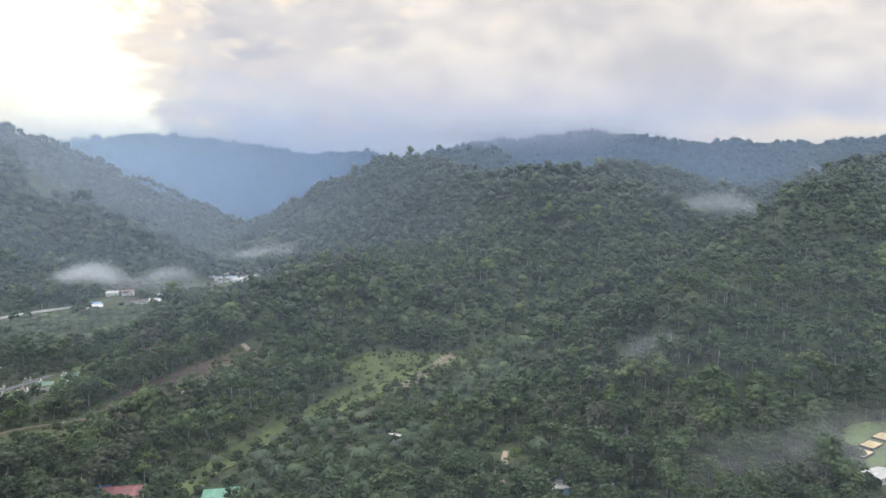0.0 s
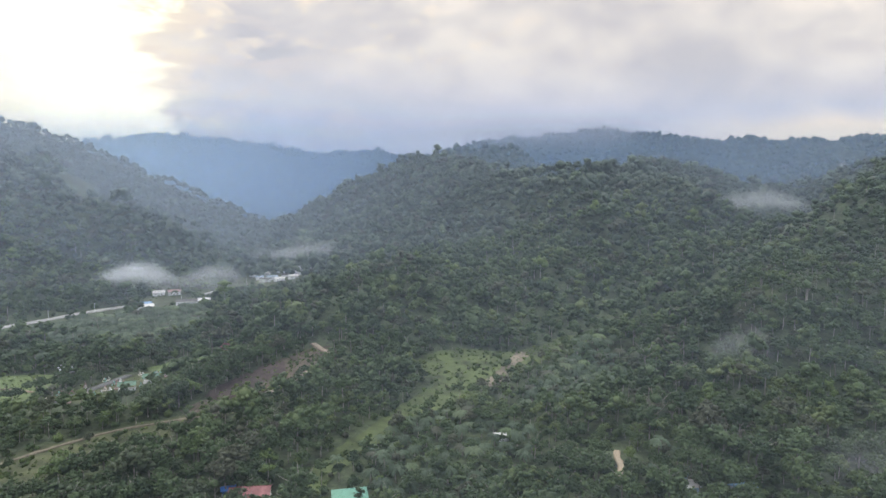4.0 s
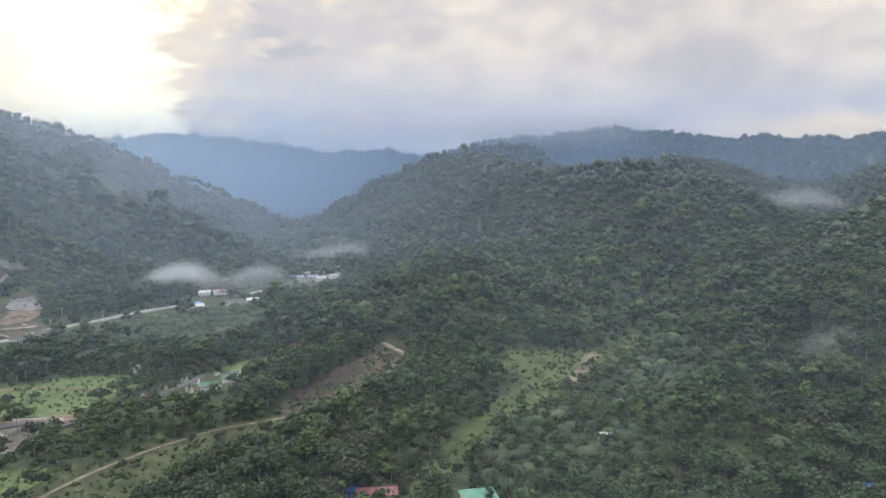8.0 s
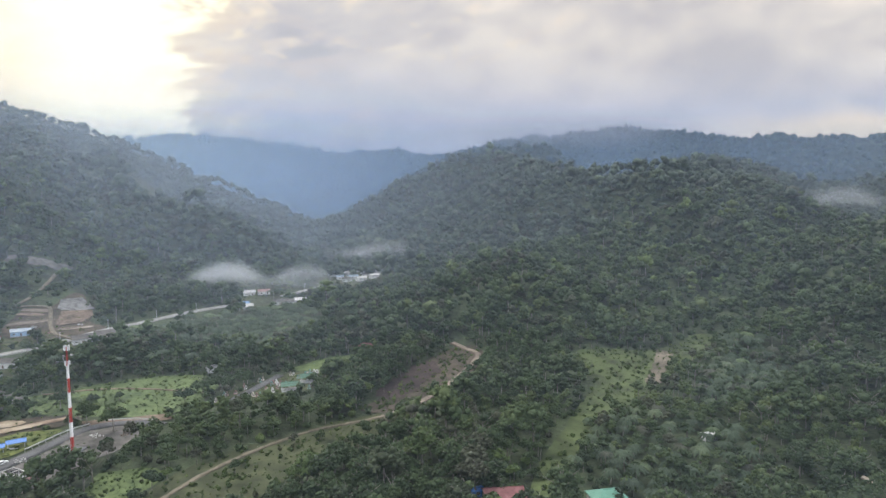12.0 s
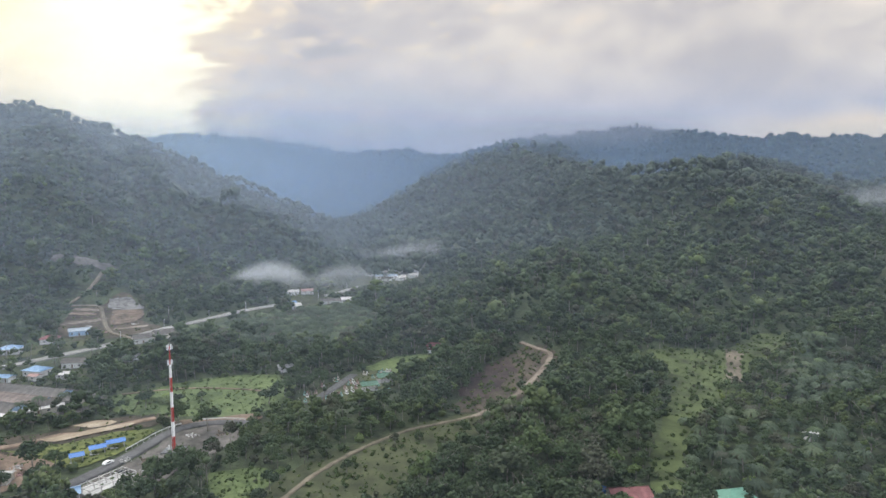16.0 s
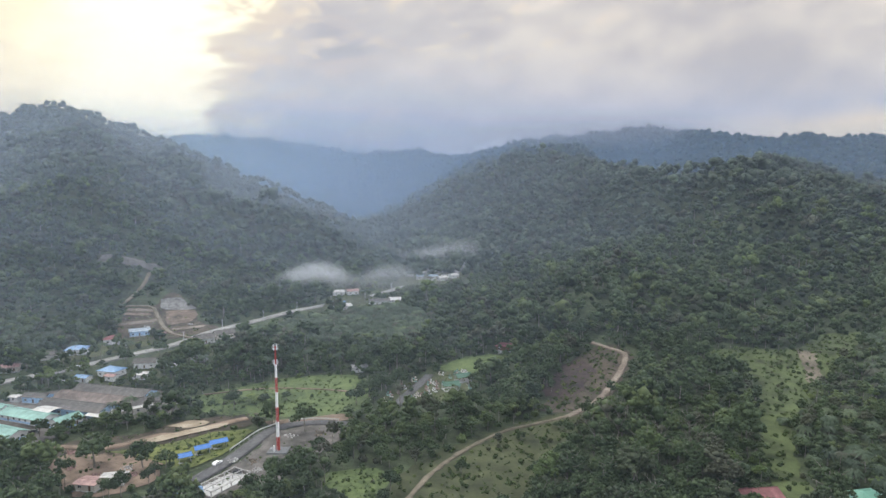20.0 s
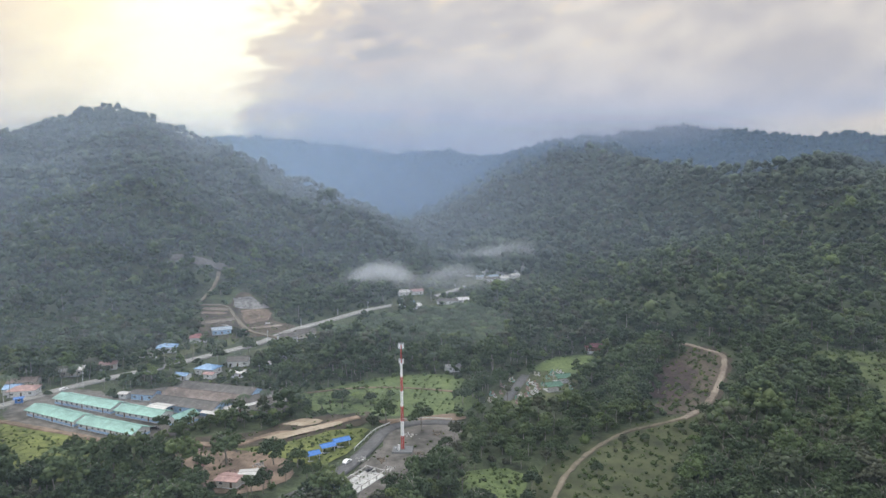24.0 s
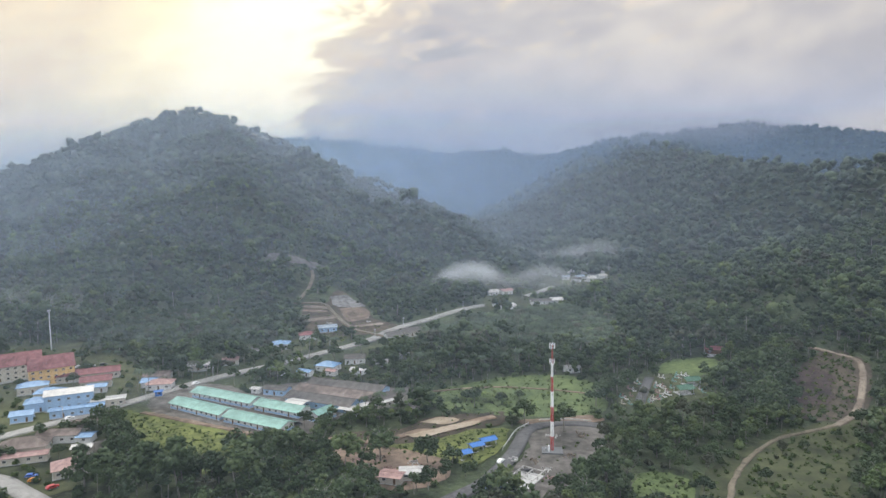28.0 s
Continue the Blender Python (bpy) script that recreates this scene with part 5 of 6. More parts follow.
house("open_canopy", -409, 303, -18, 10, 7, 4.0, 0.5, M_zinc, M_white, "open canopy with a pale pinkish roof on steel posts", "canopy", open_sides=True)
house("open_canopy", -380, 297.5, -18, 11, 6, 3.4, 0.4, M_zinc, M_white, "open canopy with a white roof on steel posts", "canopy", open_sides=True)
house("staff_house", -428, 326, -10, 13, 6.5, 3.2, 1.4, M_greyroof, M_bluewall, "small pale blue house with a grey roof")
house("pump_house", -440, 327, -10, 4.5, 3.5, 2.6, 0.4, M_zinc, M_white, "small white pump house with a flat zinc roof")

house("school_building", -592, 340, 42, 26, 15, 8.5, 6.0, M_redroof, M_cream, "three-storey school building with a dull red roof", "school", storeys=3)
house("school_building", -566, 336, 42, 22, 14, 9.0, 6.2, M_redroof, M_ochre, "three-storey ochre school building with a red gable roof", "school", storeys=3)
house("school_wing", -548, 343, 30, 32, 8, 3.6, 2.4, M_redroof, M_cream, "long low school wing with a faded red roof", "school")
house("school_wing", -535, 331, 30, 15, 8, 3.6, 2.2, M_redroof, M_cream, "low school wing with a dull red roof", "school")
house("village_hall", -527, 299, 32, 21, 11, 7.6, 1.7, M_zinc, M_bluewall, "two-storey pale blue hall with a pale blue-white roof", "hall", storeys=2)
house("hall_wing", -515, 288, 32, 23, 5.5, 3.8, 0.5, M_blueroof, M_bluewall, "low pale blue front wing beside the road", "hall")
house("hall_porch", -540, 292, 32, 9, 9, 4.6, 2.2, M_blueroof, M_bluewall, "pale blue house with a bright blue hipped roof", hip=True)
house("blue_house", -546, 309, 20, 13, 8, 4.0, 2.0, M_blueroof, M_cream, "house with a bright blue hipped roof", hip=True)
house("blue_house", -563, 318, 35, 14, 8, 4.0, 2.0, M_blueroof, M_cream, "house with a pale blue sheet roof below the school", hip=True)
house("blue_house", -536, 278, 30, 9, 7, 3.4, 1.5, M_blueroof, M_bluewall, "small blue-roofed house by the road")
house("blue_house", -528, 322, 25, 9, 6, 3.2, 1.2, M_blueroof, M_white, "small blue-roofed kiosk by the school wing")
house("concrete_roof_house", -508, 302, 32, 15, 6, 3.6, 0.2, M_zinc, M_cream, "flat-roofed pale roadside building")

house("brown_house", -506, 243, 25, 18, 11, 3.6, 3.0, M_brownroof, M_cream, "house with a steep weathered brown roof", hip=True)
house("pink_annex", -499, 234.5, 25, 17, 5, 3.0, 0.9, M_pinkroof, M_cream, "annex with a faded pink sheet roof")
house("brown_house", -500, 257, 12, 17, 8, 3.4, 1.7, M_brownroof, M_white, "house with a worn brown and zinc roof")
house("blue_annex", -488, 257, 12, 6, 6, 2.8, 0.7, M_blueroof, M_white, "small annex with a pale blue sheet roof")
house("hut", -499, 271, 30, 10, 6, 3.0, 1.4, M_brownroof, M_cream, "small house with a grey-brown roof beside the road")
house("bungalow", -472, 228, 38, 15, 10, 3.3, 2.4, M_pinkroof, M_cream, "cream bungalow with a faded red hipped roof", hip=True)
house("zinc_hut", -481, 245, 20, 7, 5, 2.8, 0.9, M_zinc, M_cream, "small hut with a zinc roof")
house("patched_house", -497, 331, 15, 13, 9, 3.2, 1.8, M_pinkroof, M_white, "house with a patched pink sheet roof", hip=True)
house("blue_annex", -505, 334, 15, 7, 8, 3.0, 1.4, M_blueroof, M_white, "annex with a pale blue sheet roof")
house("brown_house", -506, 344, 15, 14, 8, 3.4, 1.8, M_brownroof, M_cream, "house with a dark brown roof behind palms")
house("kiosk", -490.5, 318, 32, 3.4, 2.8, 2.6, 0.4, M_deepblue, M_deepblue, "small blue roadside kiosk", "kiosk")
house("pink_annex", -479, 380, 20, 9, 6, 3.0, 1.2, M_pinkroof, M_cream, "small house with a faded pink roof among palms")
house("zinc_house", -493, 367, 20, 12, 8, 3.2, 1.6, M_zinc, M_cream, "house with a pale zinc roof among trees")
house("blue_house", -461, 418, 15, 12, 9, 3.4, 2.0, M_blueroof, M_white, "white house with a bright blue hipped roof", hip=True)
house("grey_house", -470, 406, 15, 11, 7, 3.2, 1.4, M_greyroof, M_cream, "low house with a grey roof")
house("blue_house", -414, 372, -15, 12, 9, 3.4, 2.0, M_blueroof, M_white, "house with a strong blue hipped roof", hip=True)
house("blue_annex", -424, 360, -15, 8, 5, 2.8, 0.9, M_blueroof, M_white, "small annex with a blue roof")
house("pink_annex", -409, 362, -15, 6, 4, 2.8, 0.7, M_pinkroof, M_white, "small shed with a faded pink roof")
house("dark_house", -402, 389, 10, 12, 8, 3.4, 2.0, M_greyroof, M_white, "white house with a dark grey roof")
house("zinc_hut", -394, 366, 0, 8, 6, 2.8, 1.0, M_zinc, M_white, "small house with a white zinc roof")
house("zinc_hut", -384, 384, 10, 7, 5, 2.8, 1.0, M_zinc, M_white, "small hut with a white zinc roof")
house("red_house", -451, 444, 20, 11, 8, 3.4, 2.0, M_redroof, M_white, "white house with a red tile roof", hip=True)
house("blue_house", -443, 466, 25, 13, 7, 3.4, 1.6, M_bluegrey, M_bluewall, "house with a grey-blue roof by the building ground")
house("dark_house", -389, 449, 35, 12, 9, 3.6, 2.2, M_greyroof, M_white, "white house with a dark roof beside the road")
house("dark_house", -380, 463, 35, 13, 9, 3.6, 2.2, M_greyroof, M_cream, "house with a dark brown-grey roof beside the road")
house("zinc_hut", -375, 404, 0, 9, 6, 3.0, 1.2, M_zinc, M_white, "hut with a white zinc roof among trees")
house("zinc_hut", -270, 378, 20, 8, 5, 2.8, 1.0, M_zinc, M_white, "hut with a white roof at the edge of the meadow")
house("red_hut", -182, 408, -20, 9, 6, 3.0, 1.6, M_redroof, M_wood, "small red-roofed hut beside the mown grass")

for x, y, tn, L, W, roof, label in (
        (-326, 628, 25, 11, 7, M_zinc, "roadside house with a pale zinc roof"), (-311, 567, 30, 13, 9, M_zinc, "roadside house with a white zinc roof"),
        (-317, 577, 30, 12, 8, M_blueroof, "roadside house with a pale blue roof"), (-281, 586, 10, 18, 9, M_greyroof, "long roadside house with a grey-green roof"),
        (-267, 590, 10, 10, 8, M_zinc, "roadside hut with a zinc roof"), (-313, 634, 25, 11, 7, M_pinkroof, "roadside house with a faded red roof")):
    house("roadside_house", x, y, tn, L, W, 3.3, 1.7, roof, M_white, label, group="roadside houses")
rv = random.Random(4)
for k, (x, y) in enumerate(((-262, 728), (-247, 735), (-236, 710), (-221, 716), (-211, 726), (-203, 742), (-252, 757), (-238, 752), (-226, 737), (-215, 750), (-250, 712), (-232, 766), (-225, 698), (-212, 707), (-259, 771), (-245, 777), (-196, 758), (-220, 768), (-263, 746), (-240, 697))):
    house("village_house", x, y, rv.uniform(-30, 40), rv.uniform(7, 12), rv.uniform(5, 7.5), 3.2, 1.5, (M_zinc, M_zinc, M_bluegrey, M_greyroof)[k % 4], M_white,
          ("white village house with a pale zinc roof", "white village house with a zinc roof", "white village house with a blue roof", "white village house with a grey roof")[k % 4], group="far village houses")

# sheds, shelters and small houses nearest the flight
for x, y, L in ((-322, 252.5, 4.6), (-318, 260.5, 5.4), (-313.5, 266.5, 6.4)):
    house("blue_shed", x, y, 34, L, 3.8, 2.5, 0.9, M_deepblue, M_wood, "small open shed with a strong blue sheet roof", "shed", group="blue sheds by the access road", open_sides=True, over=0.5)
house("blue_hut", -307, 220, 30, 8, 6, 2.8, 1.0, M_blueroof, M_white, "hut with a bright blue sheet roof beside the new road")
house("scrap_house", -347, 230, -10, 8, 6, 2.7, 0.5, M_pinkroof, M_cream, "shabby hut with a faded pinkish roof")
house("scrap_house", -340.5, 234, 10, 8, 6, 2.6, 0.4, M_zinc, M_cream, "shabby hut with a rusty white roof")
house("green_house", -77, 214.5, 12, 11, 8, 3.4, 2.0, M_greenroof, M_cream, "house with a bright green sheet roof among palms", hip=True)
house("red_house", -112, 217, 8, 13, 8, 3.2, 1.9, M_redroof, M_cream, "house with a dull red roof among trees")
house("blue_hut", -121, 221, 20, 4, 3, 2.6, 0.4, M_deepblue, M_deepblue, "small strong blue hut under the trees")
house("blue_house", 40, 229, 10, 7, 5, 3.0, 1.0, M_blueroof, M_bluewall, "pale blue house with a blue roof among palms")
house("pale_hut", 41.5, 221, 10, 6, 5, 2.7, 0.8, M_zinc, M_bluewall, "hut with a pale blue-white roof")
house("blue_hut", 60, 218, 15, 7, 5, 2.8, 0.8, M_blueroof, M_white, "hut with a strong blue sheet roof")
house("pale_hut", 160, 229, 25, 11, 6, 2.8, 0.8, M_zinc, M_white, "hut with a white sheet roof beside the sand beds")
house("pale_hut", -20, 270, 15, 5, 3, 2.4, 0.5, M_zinc, M_white, "tiny white-roofed shelter between palms")
house("green_shelter", -209, 355, 20, 8, 6, 3.0, 1.3, M_darkgreen, M_white, "open cemetery shelter with a green roof", "shelter", open_sides=True, group="cemetery shelters")
house("green_shelter", -216, 341, 20, 8, 6, 3.0, 1.3, M_darkgreen, M_white, "open cemetery shelter with a green roof", "shelter", open_sides=True, group="cemetery shelters")


# ---------------------------------------------------------------- the radio mast
def mast(x, y):
    z = gz(x, y) + 0.35
    t = thing("radio_mast", x, y, z, 0, "tall red and white banded steel radio mast on a concrete slab", "mast")
    bm = bmesh.new()
    box(bm, -4.2, 4.2, -3.4, 3.4, -0.9, 0.55, 0.08)
    part("slab", bm, mat("dark_concrete", (0.13, 0.135, 0.14), 0.9, 0.2, 0.8), t, "dark concrete slab")
    levels = [0.55, 6.2, 12.4, 18.6, 24.9, 31.0, 36.2]
    for k in range(6):
        bm = bmesh.new()
        a, b = levels[k], levels[k + 1]
        r0, r1 = 0.72 - 0.0075 * a, 0.72 - 0.0075 * b
        rod(bm, (0, 0, a), (0, 0, b), r0, r1, 16)
        rod(bm, (0, 0, b - 0.22), (0, 0, b), r1 + 0.14, sides=16)
        part("pole_section", bm, M_mastwhite if k % 2 else M_red, t, "white pole section" if k % 2 else "red pole section")
    bm = bmesh.new()
    for a in range(3):
        ca, sa = math.cos(a * 2.094), math.sin(a * 2.094)
        rod(bm, (0.32 * ca, 0.32 * sa, 36.2), (0.22 * ca, 0.22 * sa, 44.0), 0.09, sides=6)
        cb, sb = math.cos((a + 1) * 2.094), math.sin((a + 1) * 2.094)
        for j in range(6):
            z0, z1 = 36.4 + j * 1.25, 37.6 + j * 1.25
            rod(bm, (0.3 * ca, 0.3 * sa, z0), (0.28 * cb, 0.28 * sb, z1), 0.035, sides=5)
    part("top_lattice", bm, M_red, t, "red lattice top section")
    for zz, rr, hh in ((36.4, 0.85, 1.9), (42.6, 0.95, 2.2)):
        bm = bmesh.new()
        for j in range(12):
            a, b = j * math.tau / 12, (j + 1) * math.tau / 12
            for dz in (0.3, hh - 0.4):
                rod(bm, (rr * math.cos(a), rr * math.sin(a), zz + dz), (rr * math.cos(b), rr * math.sin(b), zz + dz), 0.045, sides=5)
            if j % 4 == 0:
                rod(bm, (0, 0, zz + 0.3), (rr * math.cos(a), rr * math.sin(a), zz + 0.3), 0.05, sides=5)
        ring = part("antenna_ring", bm, M_steel, t)
        for j in range(6):
            a = j * math.tau / 6 + 0.3
            bm = bmesh.new()
            box(bm, -0.15, 0.15, -0.08, 0.08, 0, hh, 0.03)
            an = part("antenna", bm, M_mastwhite, ring, "white panel antenna")
            an.matrix_basis = pose((rr + 0.15) * math.cos(a), (rr + 0.15) * math.sin(a), zz, 0, 0, math.degrees(a) + 90)
    bm = bmesh.new()
    rod(bm, (0, 0, 44), (0, 0, 46.2), 0.05, 0.02, 6)
    part("lightning_rod", bm, M_steel, t)
    bm = bmesh.new()
    for sx in (-0.22, 0.22):
        rod(bm, (sx, -0.95, 0.6), (sx, -0.72, 36), 0.035, sides=5)
    for j in range(60):
        zz = 0.9 + j * 0.59
        yy = -0.95 + 0.23 * (zz - 0.6) / 35.4
        rod(bm, (-0.22, yy, zz), (0.22, yy, zz), 0.025, sides=4)
    part("ladder", bm, M_steel, t)
    bm = bmesh.new()
    box(bm, -1.7, -1.1, -1.6, -1.1, 0.55, 2.9, 0.04)
    part("cabinet", bm, M_mastwhite, t, "white equipment cabinet")
    bm = bmesh.new()
    box(bm, -2.9, -2.0, -1.4, -0.8, 0.55, 1.7, 0.04)
    part("cabinet", bm, M_steel, t, "grey equipment cabinet")
    return t


mast(-287, 262)


# ---------------------------------------------------------------- building frame, rail, poles
def steel_frame(x, y, turn, L, W, h):
    z = gz(x, y) + 0.4
    t = thing("building_frame", x, y, z, turn, "unfinished white building frame on a concrete bed", "frame")
    bm = bmesh.new()
    box(bm, -L / 2, L / 2, -W / 2, W / 2, -0.8, 0.15, 0.04)
    part("floor_bed", bm, M_concrete, t)
    bm = bmesh.new()
    box(bm, -0.14, 0.14, -0.14, 0.14, 0.15, h)
    me = None
    xs_ = np.linspace(-L / 2 + 0.3, L / 2 - 0.3, 5)
    ys_ = np.linspace(-W / 2 + 0.3, W / 2 - 0.3, 3)
    for a in xs_:
        for b in ys_:
            if me is None:
                p = part("column", bm, M_zinc, t)
                p.location = (a, b, 0)
                me = p.data
            else:
                share("column", me, t, pose(a, b, 0))
    for b in ys_:
        bm = bmesh.new()
        box(bm, -L / 2 + 0.1, L / 2 - 0.1, b - 0.12, b + 0.12, h, h + 0.3)
        part("beam", bm, M_zinc, t)
    for a in xs_:
        bm = bmesh.new()
        box(bm, a - 0.12, a + 0.12, -W / 2 + 0.1, W / 2 - 0.1, h + 0.304, h + 0.55)
        part("beam", bm, M_zinc, t)
    return t


steel_frame(-299.5, 232.5, 62, 19, 9, 1.5)


def guard_rail(pts, label):
    c = smooth_line(pts, 3.0)
    t = thing("guard_rail", c[0][0], c[0][1], gz(*c[0]) + 0.4, 0, label, "rail")
    o = Vector((c[0][0], c[0][1], gz(*c[0]) + 0.4))
    P = [Vector((a, b, gz(a, b) + 0.5)) - o for a, b in c]
    bm = bmesh.new()
    rod(bm, (0, 0, -0.5), (0, 0, 1.0), 0.09, sides=6)
    me = None
    for p in P:
        if me is None:
            q = part("post", bm, M_white, t)
            q.location = p
            me = q.data
        else:
            share("post", me, t, Matrix.Translation(p))
    for a, b in zip(P, P[1:]):
        bm = bmesh.new()
        d = (b - a).normalized()
        s = Vector((-d.y, d.x, 0)) * 0.06
        slab(bm, [a - s + Vector((0, 0, 0.95)), a + s + Vector((0, 0, 0.95)), b + s + Vector((0, 0, 0.95)), b - s + Vector((0, 0, 0.95))], 0.45)
        part("rail", bm, M_white, t)
    return t


guard_rail([(-307, 262), (-304.5, 272), (-301.5, 283), (-296, 291)], "white guard rail along the new access road")
guard_rail([(-291, 295.5), (-280, 297.5), (-268, 296)], "white guard rail on the bend of the new road")


def street_pole(x, y, turn):
    t = thing("utility_pole", x, y, gz(x, y) + 0.2, turn, "grey concrete utility pole with a cross arm beside the road", "pole", "utility poles along the road")
    bm = bmesh.new()
    rod(bm, (0, 0, -0.6), (0, 0, 9), 0.17, 0.11, 8)
    part("pole", bm, M_concrete, t)
    bm = bmesh.new()
    box(bm, -1.0, 1.0, -0.06, 0.06, 8.3, 8.45)
    arm = part("cross_arm", bm, M_steel, t)
    for a in (-0.85, 0.0, 0.85):
        bm = bmesh.new()
        rod(bm, (a, 0, 8.45), (a, 0, 8.7), 0.06, 0.04, 6)
        part("insulator", bm, M_white, arm)
    return t


road_c = smooth_line(MAIN_ROAD, 3.0)
pole0 = None
for k in range(20, len(road_c) - 40, 13):
    (ax, ay), (bx, by) = road_c[k - 1], road_c[k + 1]
    dx, dy = bx - ax, by - ay
    n_ = math.hypot(dx, dy)
    px_, py_ = road_c[k][0] + dy / n_ * 5.2, road_c[k][1] - dx / n_ * 5.2
    tn = math.degrees(math.atan2(dy, dx)) + 90
    if pole0 is None:
        pole0 = street_pole(px_, py_, tn)
    else:
        copy_thing(pole0, pose(px_, py_, gz(px_, py_) + 0.2, 0, 0, tn))


def flood_pole(x, y, h, label):
    t = thing("flood_light_pole", x, y, gz(x, y) + 0.2, 0, label, "pole")
    bm = bmesh.new()
    rod(bm, (0, 0, -0.6), (0, 0, h), 0.42, 0.22, 10)
    part("pole", bm, M_white, t)
    bm = bmesh.new()
    rod(bm, (0, 0, h - 0.5), (0, 0, h), 0.8, sides=10)
    head = part("lamp_ring", bm, M_steel, t)
    for k in range(4):
        bm = bmesh.new()
        box(bm, -0.25, 0.25, -0.2, 0.2, -0.2, 0.2, 0.05)
        q = part("lamp", bm, M_white, head)
        q.location = (0.95 * math.cos(k * 1.571), 0.95 * math.sin(k * 1.571), h - 0.4)
    return t


flood_pole(-613, 396, 27, "tall white light pole behind the school")


# ---------------------------------------------------------------- sand beds
def sand_bed(x, y, turn, L, W):
    z = gz(x, y) + 0.4
    t = thing("sand_bed", x, y, z, turn, "yellow sand bed with a black liner wall", "sand bed", "sand beds")
    bm = bmesh.new()
    r = bmesh.ops.create_grid(bm, x_segments=10, y_segments=6, size=0.5)
    for v in r["verts"]:
        edge = max(abs(v.co.x), abs(v.co.y)) * 2
        v.co = Vector((v.co.x * L, v.co.y * W, 0.55 + 0.35 * (1 - edge ** 2) + 0.08 * noise.noise(Vector((v.co.x * 9, v.co.y * 9, x)))))
    part("sand", bm, M_sand, t)
    for x0, x1, y0, y1 in ((-L / 2 - 0.25, L / 2 + 0.25, -W / 2 - 0.25, -W / 2), (-L / 2 - 0.25, L / 2 + 0.25, W / 2, W / 2 + 0.25), (-L / 2 - 0.25, -L / 2, -W / 2, W / 2), (L / 2, L / 2 + 0.25, -W / 2, W / 2)):
        bm = bmesh.new()
        box(bm, x0, x1, y0, y1, -0.9, 0.75, 0.03)
        part("liner_wall", bm, M_rubber, t)


for x, y in ((169, 251.5), (178, 259.5), (188, 267)):
    sand_bed(x, y, 35, 9.5, 5.2)


# ---------------------------------------------------------------- graves
def grave(x, y, turn, material, label):
    t = thing("grave", x, y, gz(x, y) + 0.45, turn, label, "grave", "graves of the cemetery")
    bm = bmesh.new()
    box(bm, -0.75, 0.75, -1.4, 1.4, -0.6, 0.35, 0.05)
    part("kerb", bm, material, t)
    bm = bmesh.new()
    box(bm, -0.55, 0.55, -1.2, 1.0, 0.354, 0.45, 0.03)
    part("cover_slab", bm, M_gravel, t)
    bm = bmesh.new()
    box(bm, -0.4, 0.4, 1.05, 1.25, 0.354, 1.5, 0.08)
    part("headstone", bm, material, t)
    return t


M_graves = [(M_white, "white tiled grave with a headstone"), (M_cream, "cream grave with a headstone"), (M_pinkroof, "faded pink grave with a headstone"), (M_mint, "pale green grave with a headstone"), (M_zinc, "pale grey grave with a headstone")]
protos = [None] * len(M_graves)
rg = random.Random(9)
for k in range(110):
    x, y = rg.uniform(-250, -202), rg.uniform(320, 374)
    p = (np.array([x]), np.array([y]))
    if not inside(CEMETERY, *p)[0] or near_line(CEMETERY_ROAD, *p, 4.0)[0] or math.hypot(x + 209, y - 355) < 7 or math.hypot(x + 216, y - 341) < 7:
        continue
    j = rg.randrange(len(M_graves))
    tn = 18 + rg.uniform(-6, 6)
    if protos[j] is None:
        protos[j] = grave(x, y, tn, *M_graves[j])
    else:
        copy_thing(protos[j], pose(x, y, gz(x, y) + 0.45, 0, 0, tn))


# ---------------------------------------------------------------- vehicles
def car(x, y, turn, paint, label, lift=0.45):
    t = thing("car", x, y, gz(x, y) + lift, turn, label, "car", "parked cars")
    bm = bmesh.new()
    prof = [(-2.1, 0.35), (2.1, 0.35), (2.15, 0.75), (1.1, 0.9), (0.55, 1.42), (-1.3, 1.45), (-1.95, 0.95), (-2.15, 0.8)]
    a = [bm.verts.new((px, -0.85, pz)) for px, pz in prof]
    b = [bm.verts.new((px, 0.85, pz)) for px, pz in prof]
    bm.faces.new(a)
    bm.faces.new(b[::-1])
    n = len(prof)
    for k in range(n):
        bm.faces.new((a[k], b[k], b[(k + 1) % n], a[(k + 1) % n]))
    bmesh.ops.recalc_face_normals(bm, faces=bm.faces[:])
    bmesh.ops.bevel(bm, geom=bm.edges[:], offset=0.07, segments=2, affect="EDGES")
    body = part("body", bm, paint, t)
    for sd in (-0.865, 0.865):
        bm = bmesh.new()
        slab(bm, [(-1.2, sd - 0.01, 1.3), (-1.2, sd + 0.01, 1.3), (0.45, sd + 0.01, 1.28), (0.45, sd - 0.01, 1.28)], 0.36)
        part("side_window", bm, M_glass, body)
    bm = bmesh.new()
    slab(bm, [(1.12, -0.7, 0.95), (1.12, 0.7, 0.95), (0.62, 0.7, 1.4), (0.62, -0.7, 1.4)], 0.03)
    part("windscreen", bm, M_glass, body)
    for wx in (-1.3, 1.3):
        for wy in (-0.8, 0.8):
            bm = bmesh.new()
            rod(bm, (0, -0.1, 0), (0, 0.1, 0), 0.33, sides=14)
            wh = part("wheel", bm, M_rubber, t)
            wh.location = (wx, wy, 0.33)
            bm = bmesh.new()
            rod(bm, (0, -0.115, 0), (0, 0.115, 0), 0.19, sides=10)
            part("rim", bm, M_steel, wh)
    return t


